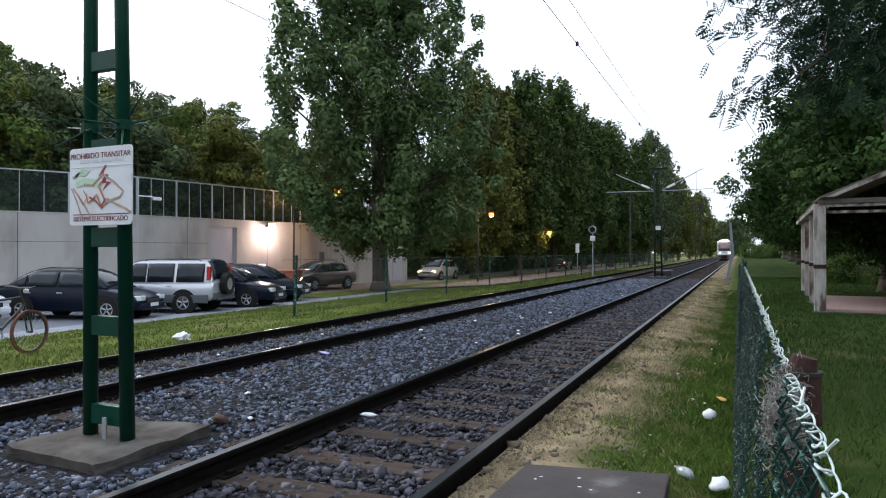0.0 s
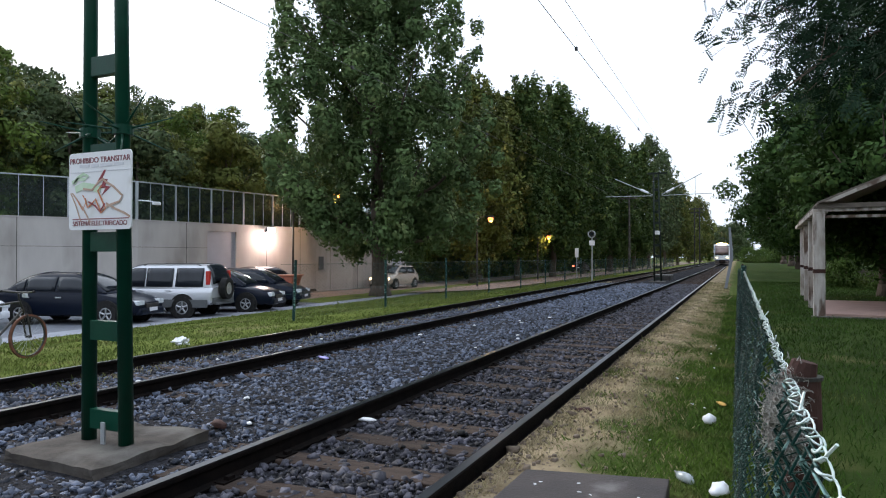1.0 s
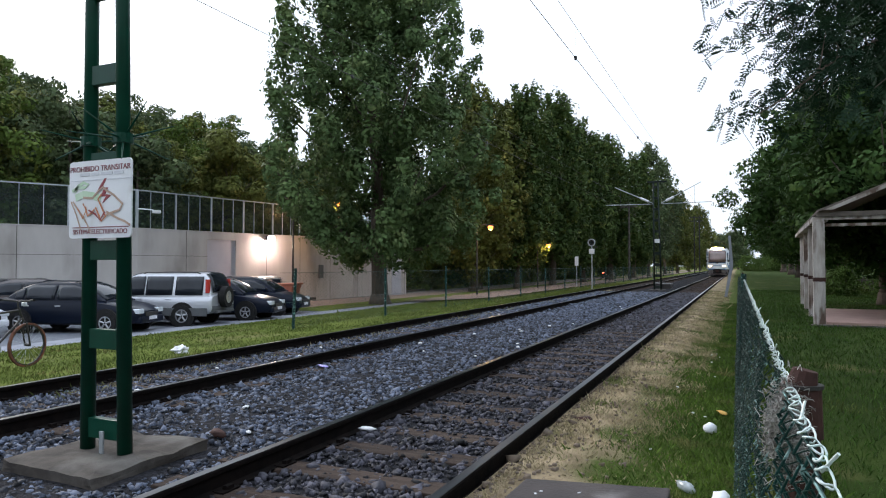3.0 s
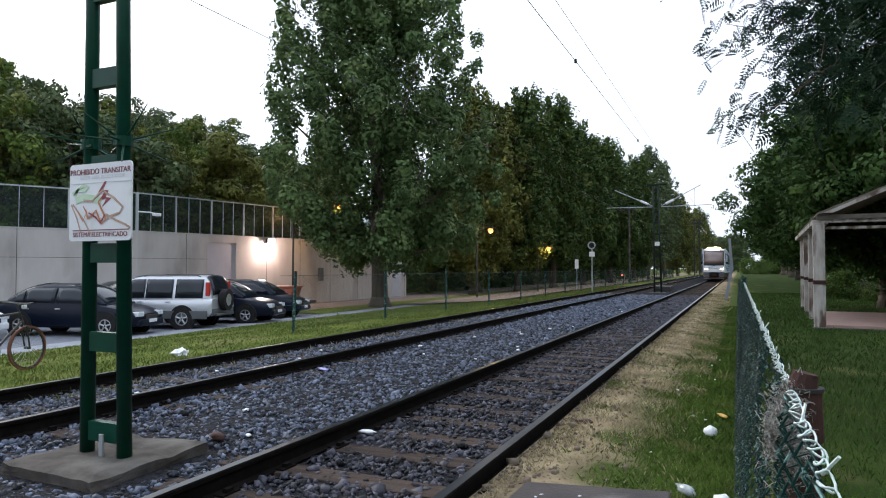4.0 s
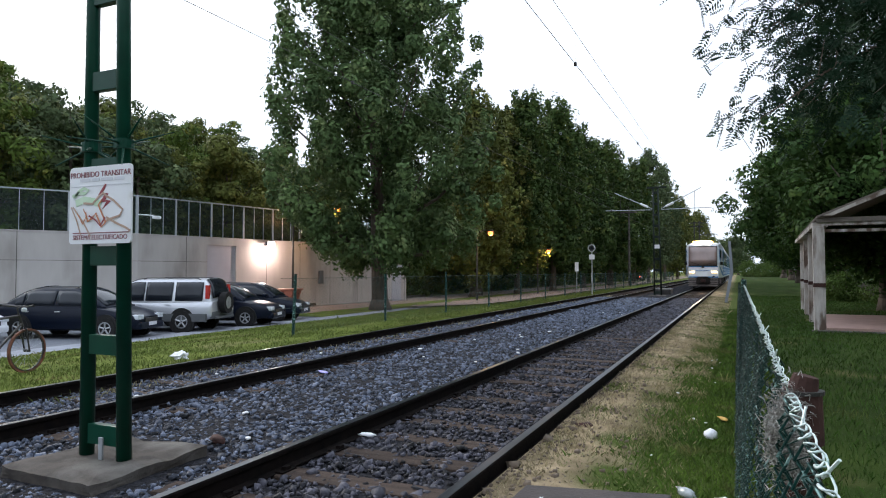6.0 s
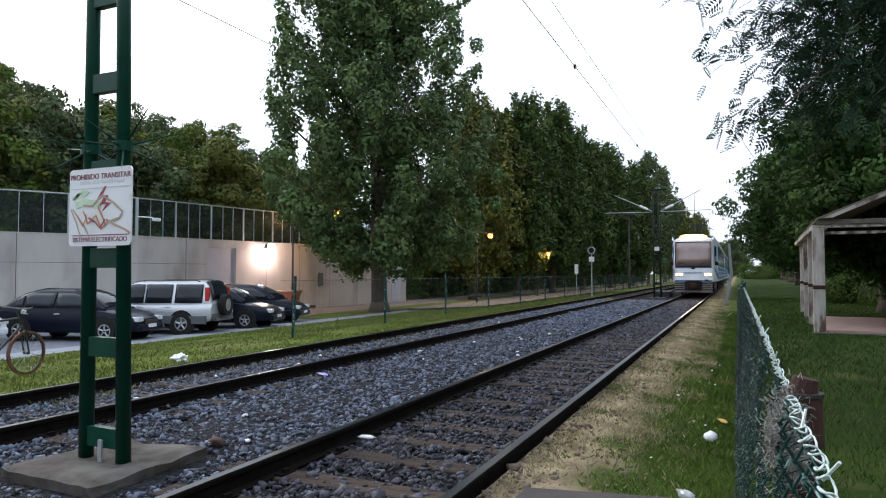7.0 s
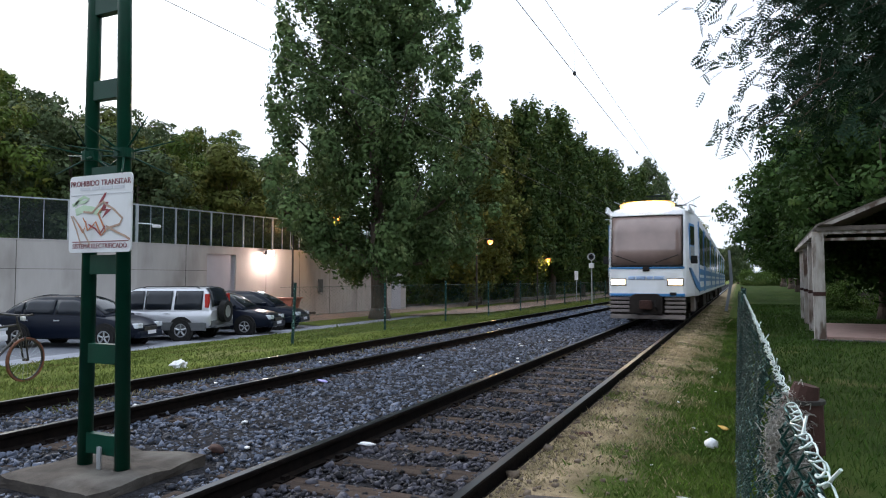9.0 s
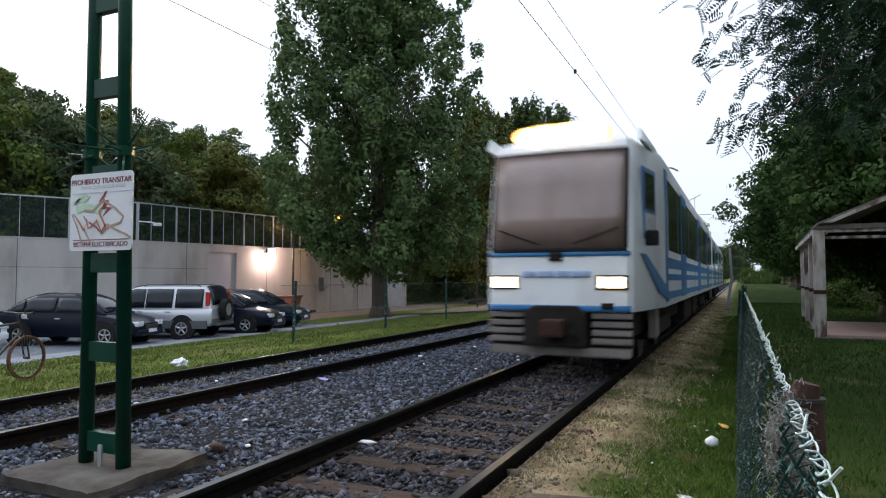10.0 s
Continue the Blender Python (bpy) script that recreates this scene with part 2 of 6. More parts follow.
M = {
    "grass": mat("grass_soil", (0.075, 0.100, 0.020), 0.95, spec=0.05, color2=(0.125, 0.150, 0.032), scale=1.3, spot=(0.17, 0.15, 0.07),
                 spot_scale=0.55, spot_at=(0.56, 0.72), bump=0.03, bump_scale=25),
    # soil green darkened to carry the shade of the trees over the lawn
    "lawn": mat("shaded_lawn_soil", (0.020, 0.038, 0.008), 0.95, spec=0.05, color2=(0.042, 0.064, 0.014), scale=0.9, spot=(0.13, 0.12, 0.05),
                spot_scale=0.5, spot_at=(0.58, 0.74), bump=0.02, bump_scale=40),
    "verge": verge_mat(),
    # near black, so the gaps between loose stones look deep in shade
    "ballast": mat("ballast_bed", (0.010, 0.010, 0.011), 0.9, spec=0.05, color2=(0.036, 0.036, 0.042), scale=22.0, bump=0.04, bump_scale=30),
    "stone": mat("ballast_stone", (0.036, 0.043, 0.062), 0.7, spec=0.3, color2=(0.094, 0.110, 0.152), scale=9.0, island=0.95, bump=0.004, bump_scale=90),
    "rust": mat("rail_rust", (0.005, 0.0045, 0.0045), 0.85, spec=0.05, color2=(0.011, 0.008, 0.007), scale=14.0, bump=0.002, bump_scale=120),
    "railhead": mat("polished_rail_head", (0.11, 0.122, 0.15), 0.28, 0.9, color2=(0.025, 0.026, 0.030), scale=5.0, stretch=(1, 0.1, 1)),
    "sleeper": mat("old_sleeper_timber", (0.030, 0.021, 0.017), 0.9, spec=0.15, color2=(0.062, 0.044, 0.035), scale=7.0, bump=0.01, bump_scale=35,
                   stretch=(0.25, 2, 1), vary=0.25),
    "mastgreen": mat("dark_green_paint", (0.002, 0.036, 0.021), 0.34, spec=0.22, color2=(0.003, 0.050, 0.029), scale=5.0, bump=0.001, bump_scale=60),
    "mastdull": mat("weathered_green_grey_paint", (0.016, 0.026, 0.022), 0.7, spec=0.1, color2=(0.03, 0.034, 0.03), scale=3.0),
    # pale teal spots paint glints on the wire, along with worn coating
    "fencegreen": mat("green_fence_coating_with_glints", (0.002, 0.020, 0.016), 0.4, spec=0.3, color2=(0.004, 0.040, 0.034), scale=8.0, spot=(0.22, 0.36, 0.34), spot_scale=26.0, spot_at=(0.58, 0.66)),
    "galv": mat("bare_bright_wire", (0.62, 0.68, 0.66), 0.4, 0.1, color2=(0.50, 0.60, 0.58), scale=30.0, spot=(0.20, 0.34, 0.30), spot_scale=20.0, spot_at=(0.62, 0.7)),
    "concrete": mat("mast_footing_concrete", (0.090, 0.078, 0.068), 0.9, spec=0.1, color2=(0.050, 0.044, 0.040), scale=6.0, spot=(0.13, 0.12, 0.108),
                    spot_scale=2.2, bump=0.006, bump_scale=45),
    "wall": mat("board_marked_concrete", (0.45, 0.425, 0.40), 0.85, spec=0.2, color2=(0.37, 0.345, 0.325), scale=1.2, spot=(0.25, 0.23, 0.21),
                spot_scale=0.8, spot_at=(0.52, 0.75), bump=0.006, bump_scale=9, stretch=(1, 1, 0.35)),
    "asphalt": mat("asphalt", (0.10, 0.110, 0.130), 0.85, color2=(0.14, 0.150, 0.175), scale=3.0, bump=0.004, bump_scale=150),
    "pave": mat("pale_path_concrete", (0.25, 0.265, 0.30), 0.85, color2=(0.19, 0.20, 0.235), scale=2.0, bump=0.003, bump_scale=60),
    # road tone with the reddish light of headlights and street lamps mixed in
    "earth": mat("lamp_reddened_road", (0.22, 0.15, 0.115), 0.95, color2=(0.15, 0.115, 0.095), scale=1.1, bump=0.01, bump_scale=30),
    "white": mat("white_paint", (0.78, 0.78, 0.80), 0.4, color2=(0.68, 0.68, 0.71), scale=2.0),
    "bark": mat("grey_bark", (0.11, 0.085, 0.065), 0.95, color2=(0.055, 0.042, 0.034), scale=9.0, bump=0.03, bump_scale=14, stretch=(1, 1, 0.25)),
    "leaf_poplar": leaf_mat("poplar_leaf", (0.104, 0.157, 0.059), (0.053, 0.087, 0.036), (0.231, 0.280, 0.119)),
    "leaf_row": leaf_mat("row_tree_leaf", (0.063, 0.096, 0.027), (0.030, 0.054, 0.018), (0.143, 0.158, 0.036)),
    "leaf_wood": leaf_mat("wood_leaf", (0.108, 0.157, 0.032), (0.044, 0.072, 0.019), (0.256, 0.247, 0.053)),
    "leaf_right": leaf_mat("feathery_leaf", (0.044, 0.084, 0.022), (0.021, 0.044, 0.013), (0.094, 0.143, 0.035)),
    "leaf_yellow": leaf_mat("yellowish_leaf", (0.149, 0.164, 0.043), (0.078, 0.094, 0.028), (0.250, 0.234, 0.070)),
    "leaf_acacia": leaf_mat("pinnate_leaflet", (0.022, 0.046, 0.026), (0.012, 0.028, 0.018), (0.032, 0.062, 0.028)),
    "leaf_olive": leaf_mat("olive_leaf", (0.119, 0.140, 0.036), (0.053, 0.064, 0.020), (0.266, 0.231, 0.063)),
    "leaf_dusk": leaf_mat("dull_grey_green_leaf", (0.093, 0.128, 0.056), (0.044, 0.062, 0.031), (0.186, 0.202, 0.093)),
    "leaf_bush": leaf_mat("bush_leaf", (0.09, 0.14, 0.035), (0.06, 0.10, 0.025), (0.14, 0.17, 0.05)),
    "container": mat("orange_red_paint", (0.35, 0.10, 0.055), 0.6, color2=(0.28, 0.08, 0.045), scale=2.0),
    "earthclod": mat("brown_clod", (0.10, 0.075, 0.055), 0.95, color2=(0.16, 0.12, 0.085), scale=20.0),
    "black": mat("black_rubber", (0.012, 0.012, 0.013), 0.8, spec=0.15, color2=(0.024, 0.023, 0.022), scale=12.0),
    "dark": mat("dark_metal", (0.03, 0.03, 0.032), 0.55, 0.4, color2=(0.05, 0.045, 0.04), scale=6.0),
    "steel": mat("galvanised_steel", (0.42, 0.44, 0.46), 0.5, 0.5, color2=(0.33, 0.35, 0.37), scale=6.0),
    "mown": mat("mown_grass_blade", (0.120, 0.150, 0.034), 0.6, spec=0.1, color2=(0.085, 0.115, 0.026), scale=1.1, spot=(0.21, 0.18, 0.075), spot_scale=1.6,
                spot_at=(0.56, 0.7), island=0.4),
    "blade": mat("grass_blade", (0.090, 0.145, 0.024), 0.6, spec=0.1, color2=(0.055, 0.10, 0.018), scale=1.1, spot=(0.19, 0.17, 0.075), spot_scale=1.6,
                 spot_at=(0.56, 0.7), island=0.4),
    # darker than the track's blades: the trees' shade is in this green
    "shadedblade": mat("shaded_lawn_blade", (0.050, 0.098, 0.017), 0.6, spec=0.1, color2=(0.032, 0.066, 0.012), scale=0.9, spot=(0.12, 0.125, 0.04), spot_scale=0.7,
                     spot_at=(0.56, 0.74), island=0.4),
    "straw": mat("dry_blade", (0.46, 0.38, 0.24), 0.7, spec=0.1, color2=(0.20, 0.17, 0.09), scale=2.0, spot=(0.10, 0.13, 0.035), spot_scale=1.2, island=0.4),
    "doorgrey": mat("pale_grey_door", (0.40, 0.40, 0.44), 0.5, color2=(0.36, 0.36, 0.40), scale=1.5),
    "trainwhite": mat("train_white", (0.86, 0.87, 0.89), 0.35, color2=(0.80, 0.81, 0.83), scale=1.2, spot=(0.66, 0.66, 0.67), spot_scale=0.9, coat=0.2),
    "trainblue": mat("train_blue", (0.035, 0.20, 0.46), 0.35, color2=(0.03, 0.16, 0.38), scale=1.5, coat=0.2),
    "trainpale": mat("pale_blue_lettering", (0.30, 0.42, 0.66), 0.5, color2=(0.36, 0.48, 0.70), scale=4.0),
    # pinkish brown is the sky's reflection painted into the glass colour
    "windscreen": mat("train_windscreen_sky_sheen", (0.33, 0.23, 0.205), 0.16, color2=(0.13, 0.09, 0.08), scale=0.6, coat=0.6),
    "trainglass": mat("dark_train_window", (0.03, 0.026, 0.026), 0.10, color2=(0.045, 0.04, 0.04), scale=0.7, coat=0.5),
    "grime": mat("brake_dust_grime", (0.016, 0.013, 0.012), 0.85, spec=0.15, color2=(0.032, 0.026, 0.023), scale=4.0),
    "skirt": mat("dusty_grey_apron", (0.24, 0.20, 0.185), 0.7, color2=(0.16, 0.135, 0.125), scale=3.0),
    "headlamp": mat("lit_headlamp", (0.9, 0.85, 0.7), 0.3, emit=(1.0, 0.72, 0.38), power=5.0),
    "roofbeam": mat("lit_roof_beam", (0.9, 0.85, 0.7), 0.3, emit=(1.0, 0.66, 0.30), power=220.0),
    # added orange glow that draws the roof headlight's halo
    "roofglow": mat("roof_lamp_halo", (0.9, 0.7, 0.4), 0.3, emit=(1.0, 0.46, 0.10), power=3.0),
    "sodium": mat("sodium_globe", (0.9, 0.6, 0.3), 0.3, emit=(1.0, 0.24, 0.03), power=1.9),
    "flood": mat("lit_floodlight", (0.9, 0.9, 0.9), 0.3, emit=(1.0, 0.90, 0.86), power=60.0),
    "tail": mat("red_lens", (0.45, 0.02, 0.015), 0.2, color2=(0.35, 0.015, 0.01), coat=0.5),
    "taillit": mat("lit_red_lens", (0.6, 0.05, 0.03), 0.2, emit=(1.0, 0.12, 0.06), power=6.0),
    "clearlens": mat("clear_lens", (0.62, 0.66, 0.70), 0.15, color2=(0.45, 0.48, 0.52), scale=12.0, coat=0.5),
    "silver": mat("silver_car_paint", (0.55, 0.56, 0.60), 0.32, 0.45, color2=(0.50, 0.51, 0.55), scale=0.8, coat=0.5),
    "navy": mat("black_blue_car_paint", (0.003, 0.006, 0.014), 0.30, 0.0, spec=0.14, color2=(0.005, 0.008, 0.018), scale=0.8, coat=0.05),
    "carwhite": mat("white_car_paint", (0.72, 0.74, 0.78), 0.3, color2=(0.66, 0.68, 0.72), scale=0.8, coat=0.5),
    "beige": mat("beige_car_paint", (0.42, 0.37, 0.32), 0.35, color2=(0.36, 0.32, 0.28), scale=0.8, coat=0.4),
    "maroon": mat("dark_car_paint", (0.035, 0.022, 0.022), 0.3, color2=(0.045, 0.03, 0.03), scale=0.8, coat=0.5),
    "plastic": mat("grey_plastic_cladding", (0.09, 0.095, 0.10), 0.6, color2=(0.07, 0.075, 0.08), scale=3.0),
    "alloy": mat("wheel_alloy", (0.45, 0.46, 0.48), 0.35, 0.7, color2=(0.33, 0.34, 0.36), scale=8.0),
    "signred": mat("sign_lettering_maroon", (0.20, 0.045, 0.06), 0.6, color2=(0.26, 0.07, 0.08), scale=20.0),
    "signpale": mat("sign_faded_grey", (0.58, 0.58, 0.62), 0.6, color2=(0.66, 0.66, 0.70), scale=20.0),
    "signwhite": mat("sign_white_enamel", (0.80, 0.80, 0.82), 0.35, color2=(0.72, 0.72, 0.74), scale=3.0, spot=(0.62, 0.60, 0.58), spot_scale=5.0, spot_at=(0.62, 0.8)),
    "bolt": mat("sign_bolt_red", (0.24, 0.035, 0.05), 0.6, color2=(0.3, 0.05, 0.06), scale=10.0),
    "sprayorange": mat("orange_spray_paint", (0.50, 0.17, 0.07), 0.7, color2=(0.56, 0.25, 0.14), scale=14.0),
    "spraybrown": mat("brown_spray_paint", (0.42, 0.27, 0.20), 0.7, color2=(0.52, 0.38, 0.30), scale=14.0),
    "spraygreen": mat("green_spray_paint", (0.48, 0.64, 0.44), 0.7, color2=(0.60, 0.72, 0.56), scale=14.0),
    "oldwood": mat("peeling_white_timber", (0.55, 0.51, 0.48), 0.9, color2=(0.32, 0.27, 0.23), scale=6.0, spot=(0.12, 0.08, 0.06), spot_scale=3.2,
                   spot_at=(0.52, 0.62), bump=0.008, bump_scale=30, stretch=(1, 1, 0.3)),
    "roofmetal": mat("old_roof_sheet", (0.16, 0.13, 0.11), 0.85, color2=(0.10, 0.085, 0.075), scale=4.0, bump=0.004),
    "pink": mat("pinkish_floor_slab", (0.42, 0.27, 0.23), 0.85, color2=(0.34, 0.22, 0.19), scale=2.5, bump=0.003),
    "rustpost": mat("rusted_post", (0.065, 0.030, 0.024), 0.8, spec=0.2, color2=(0.035, 0.018, 0.015), scale=18.0, bump=0.003, bump_scale=70),
    "fibre": mat("grey_dry_fibre", (0.34, 0.325, 0.30), 0.9, color2=(0.20, 0.19, 0.175), scale=20.0, island=0.3),
    "litter": mat("white_plastic", (0.78, 0.79, 0.82), 0.4, color2=(0.66, 0.67, 0.70), scale=12.0),
    "bluelitter": mat("violet_blue_plastic", (0.25, 0.22, 0.62), 0.4, color2=(0.45, 0.42, 0.75), scale=8.0),
    "pet": mat("crushed_clear_plastic", (0.20, 0.23, 0.23), 0.15, color2=(0.34, 0.37, 0.37), scale=30.0, coat=0.5),
    "yellow": mat("yellow_card", (0.55, 0.33, 0.07), 0.7, color2=(0.45, 0.26, 0.05), scale=9.0),
    "slab": mat("dark_stained_slab", (0.060, 0.048, 0.044), 0.65, spec=0.25, color2=(0.034, 0.028, 0.027), scale=3.0, spot=(0.17, 0.155, 0.15), spot_scale=2.0,
                spot_at=(0.58, 0.7), bump=0.004, bump_scale=50),
    "cane": mat("bike_tyre_tan", (0.20, 0.065, 0.03), 0.75, color2=(0.05, 0.025, 0.018), scale=9.0),
    "carglass": mat("dark_car_glass", (0.010, 0.013, 0.018), 0.08, spec=0.30, color2=(0.022, 0.026, 0.034), scale=1.3),
}



def dusted(m, x, half, tint, amount):
    """Brake dust and rust lying along a track: a tint over the stones between two lines."""
    N, Lk = m.node_tree.nodes, m.node_tree.links
    b = N["Principled BSDF"]
    src = b.inputs["Base Color"].links[0].from_socket
    tc, sep, off, near, mul = (N.new(k) for k in ("ShaderNodeTexCoord", "ShaderNodeSeparateXYZ", "ShaderNodeMath", "ShaderNodeMapRange", "ShaderNodeMix"))
    off.operation = "COMPARE"
    off.inputs[1].default_value, off.inputs[2].default_value = x, half
    Lk.new(tc.outputs["Object"], sep.inputs[0])
    Lk.new(sep.outputs["X"], off.inputs[0])
    near.inputs[4].default_value = amount
    Lk.new(off.outputs[0], near.inputs[0])
    mul.data_type, mul.blend_type = "RGBA", "MULTIPLY"
    mul.inputs[7].default_value = (*tint, 1)
    Lk.new(near.outputs[0], mul.inputs[0])
    Lk.new(src, mul.inputs[6])
    Lk.new(mul.outputs[2], b.inputs["Base Color"])


dusted(M["stone"], -2.32, 0.95, (0.62, 0.50, 0.45), 0.9)

# ---------------------------------------------------------------- builders


def thing(name, label, category, at=(0, 0, 0), rz=0.0, group="", kind=""):
    ob = new(name)
    ob.matrix_basis = pose(*at, 0, 0, rz)
    ob.empty_display_size = 0.2
    return tagged(ob, label, category, group, kind)


def part(name, bm, material, parent, label="", smooth=False):
    me = bpy.data.meshes.new(name)
    if smooth:
        for f in bm.faces:
            f.smooth = True
    bm.to_mesh(me)
    bm.free()
    for m in (material if isinstance(material, (list, tuple)) else [material]):
        me.materials.append(m)
    ob = new(name, me)
    ob.parent = parent
    if label:
        ob["label"] = label
    return ob


def arr_mesh(name, verts, faces, material, smooth=False):
    """A mesh from arrays: verts (n, 3), faces (m, k) with one k."""
    me = bpy.data.meshes.new(name)
    verts, faces = np.asarray(verts, np.float32), np.asarray(faces, np.int32)
    k = faces.shape[1]
    me.vertices.add(len(verts))
    me.vertices.foreach_set("co", verts.ravel())
    me.loops.add(faces.size)
    me.loops.foreach_set("vertex_index", faces.ravel())
    me.polygons.add(len(faces))
    me.polygons.foreach_set("loop_start", np.arange(0, faces.size, k, dtype=np.int32))
    me.polygons.foreach_set("loop_total", np.full(len(faces), k, np.int32))
    if smooth:
        me.polygons.foreach_set("use_smooth", np.ones(len(faces), bool))
    me.update(calc_edges=True)
    me.validate()
    me.materials.append(material)
    return me


def child(name, me, parent, m=None, label=""):
    ob = new(name, me)
    ob.parent = parent
    if m is not None:
        ob.matrix_basis = m
    if label:
        ob["label"] = label
    return ob


def box(bm, x0, x1, y0, y1, z0, z1, bevel=0.0):
    r = bmesh.ops.create_cube(bm, size=1.0)
    vs = r["verts"]
    bmesh.ops.scale(bm, vec=(abs(x1 - x0), abs(y1 - y0), abs(z1 - z0)), verts=vs)
    bmesh.ops.translate(bm, vec=((x0 + x1) / 2, (y0 + y1) / 2, (z0 + z1) / 2), verts=vs)
    if bevel:
        es = list({e for v in vs for e in v.link_edges})
        bmesh.ops.bevel(bm, geom=es, offset=bevel, segments=2, affect="EDGES", profile=0.6)
    return bm


def boxed(*a, bevel=0.0):
    return box(bmesh.new(), *a, bevel=bevel)


def tube(bm, pts, r, n=8, r2=None, caps=True):
    """A tube along points, with radius r at its start and r2 at its end."""
    pts = [Vector(p) for p in pts]
    r2 = r if r2 is None else r2
    rings = []
    for i, p in enumerate(pts):
        d = (pts[min(i + 1, len(pts) - 1)] - pts[max(i - 1, 0)]).normalized()
        u = d.cross(Vector((0, 0, 1)) if abs(d.z) < 0.9 else Vector((0, 1, 0))).normalized()
        v = d.cross(u)
        rr = r + (r2 - r) * i / max(1, len(pts) - 1)
        rings.append([bm.verts.new(p + (u * math.cos(a) + v * math.sin(a)) * rr) for a in [2 * math.pi * k / n for k in range(n)]])
    for a, b in zip(rings, rings[1:]):
        for k in range(n):
            bm.faces.new((a[k], a[(k + 1) % n], b[(k + 1) % n], b[k]))
    if caps:
        bm.faces.new(rings[0][::-1])
        bm.faces.new(rings[-1])
    return bm


def tubed(pts, r, n=8, r2=None):
    return tube(bmesh.new(), pts, r, n, r2)


def prism(outline, axis, a, b, bevel=0.0):
    """A closed outline in the plane across an axis ('x': y, z; 'y': x, z; 'z': x, y), drawn out from a to b."""
    bm = bmesh.new()
    put = {"x": lambda p, c: (c, p[0], p[1]), "y": lambda p, c: (p[0], c, p[1]), "z": lambda p, c: (p[0], p[1], c)}[axis]
    lo = [bm.verts.new(put(p, a)) for p in outline]
    hi = [bm.verts.new(put(p, b)) for p in outline]
    n = len(outline)
    bm.faces.new(lo)
    bm.faces.new(hi[::-1])
    for i in range(n):
        bm.faces.new((lo[i], hi[i], hi[(i + 1) % n], lo[(i + 1) % n]))
    bmesh.ops.recalc_face_normals(bm, faces=bm.faces[:])
    if bevel:
        bmesh.ops.bevel(bm, geom=bm.edges[:], offset=bevel, segments=2, affect="EDGES", profile=0.6)
    return bm


def sheet(name, x0, x1, y0, y1, z, material, nx=2, ny=2, rough=0.0, edge=0.0, label="", category="", left=1.0):
    """A piece of ground of the section z (pairs of x and height), with a little unevenness and wandering long edges."""
    xs, ys = np.linspace(0, 1, nx) ** (1.0 if x1 - x0 < 20 else 2.0), np.linspace(0, 1, ny) ** 1.5 * (y1 - y0) + y0
    V = []
    for y in ys:
        a = x0 + left * edge * noise.noise((y * 0.7, x0, 3.1))
        b = x1 + edge * (noise.noise((y * 0.7, x1, 7.7)) + 0.5 * noise.noise((y * 2.9, x1, 1.7)))
        for s in xs:
            x = a + (b - a) * s
            V.append((x, y, float(np.interp(x, [p[0] for p in z], [p[1] for p in z])) + rough * noise.noise((x * 1.3, y * 1.3, 0.5))))
    Fc = [(j * nx + i, j * nx + i + 1, (j + 1) * nx + i + 1, (j + 1) * nx + i) for j in range(ny - 1) for i in range(nx - 1)]
    return tagged(new(name, arr_mesh(name, V, Fc, material)), label, category, kind="structure")


def leaf_cloud(rng, centres, radii, per, size, droop=0.3, aspect=0.62):
    """Leaves round clump centres: each one a small folded rhomb."""
    n = len(centres) * per
    c = np.repeat(np.asarray(centres), per, 0) + np.clip(rng.normal(0, 1, (n, 3)), -1.7, 1.7) * np.repeat(np.asarray(radii), per, 0) * 0.55
    a = rng.normal(0, 1, (n, 3))
    a[:, 2] -= droop
    a /= np.linalg.norm(a, axis=1)[:, None]
    b = np.cross(a, rng.normal(0, 1, (n, 3)))
    b /= np.linalg.norm(b, axis=1)[:, None]
    s = size * rng.uniform(0.65, 1.3, (n, 1))
    V = np.stack([c - a * s * 0.5, c + b * s * aspect * 0.5, c + a * s * 0.5, c - b * s * aspect * 0.5], 1).reshape(-1, 3)
    return V, np.arange(n * 4).reshape(-1, 4)


def lobed_leaves(rng, lobes, radii, n, size, aspect=0.66, facing=1.35, tall=0.9):
    """Leaves on the outsides of many rounded lobes, facing mostly outwards, with looser sprays between them."""
    lobes, radii = np.asarray(lobes), np.asarray(radii)
    k = rng.choice(len(lobes), n, p=radii ** 2 / (radii ** 2).sum())
    d = rng.normal(0, 1, (n, 3))
    d[:, 2] += 0.25
    d /= np.linalg.norm(d, axis=1)[:, None]
    q = rng.uniform(0.30, 1.0, n) ** 0.35
    wob = 1 + 0.22 * np.sin(d[:, 0] * 5 + k) * np.sin(d[:, 1] * 5 + 2 * k) + 0.15 * np.sin(d[:, 2] * 9 + 3 * k)
    stray = np.where(rng.uniform(0, 1, n) < 0.05, rng.uniform(1.0, 1.25, n), 1.0)
    c = lobes[k] + d * (radii[k] * q * wob * stray)[:, None] * np.array([1, 1, tall])
    nm = d * facing + rng.normal(0, 0.42, (n, 3)) + np.array([0, 0, 0.15])
    nm /= np.linalg.norm(nm, axis=1)[:, None]
    a = np.cross(nm, rng.normal(0, 1, (n, 3)))
    a /= np.linalg.norm(a, axis=1)[:, None]
    b = np.cross(nm, a)
    s = size * rng.uniform(0.65, 1.3, (n, 1))
    V = np.stack([c - a * s * 0.5, c + b * s * aspect * 0.5, c + a * s * 0.5, c - b * s * aspect * 0.5], 1).reshape(-1, 3)
    return V, np.arange(n * 4).reshape(-1, 4)


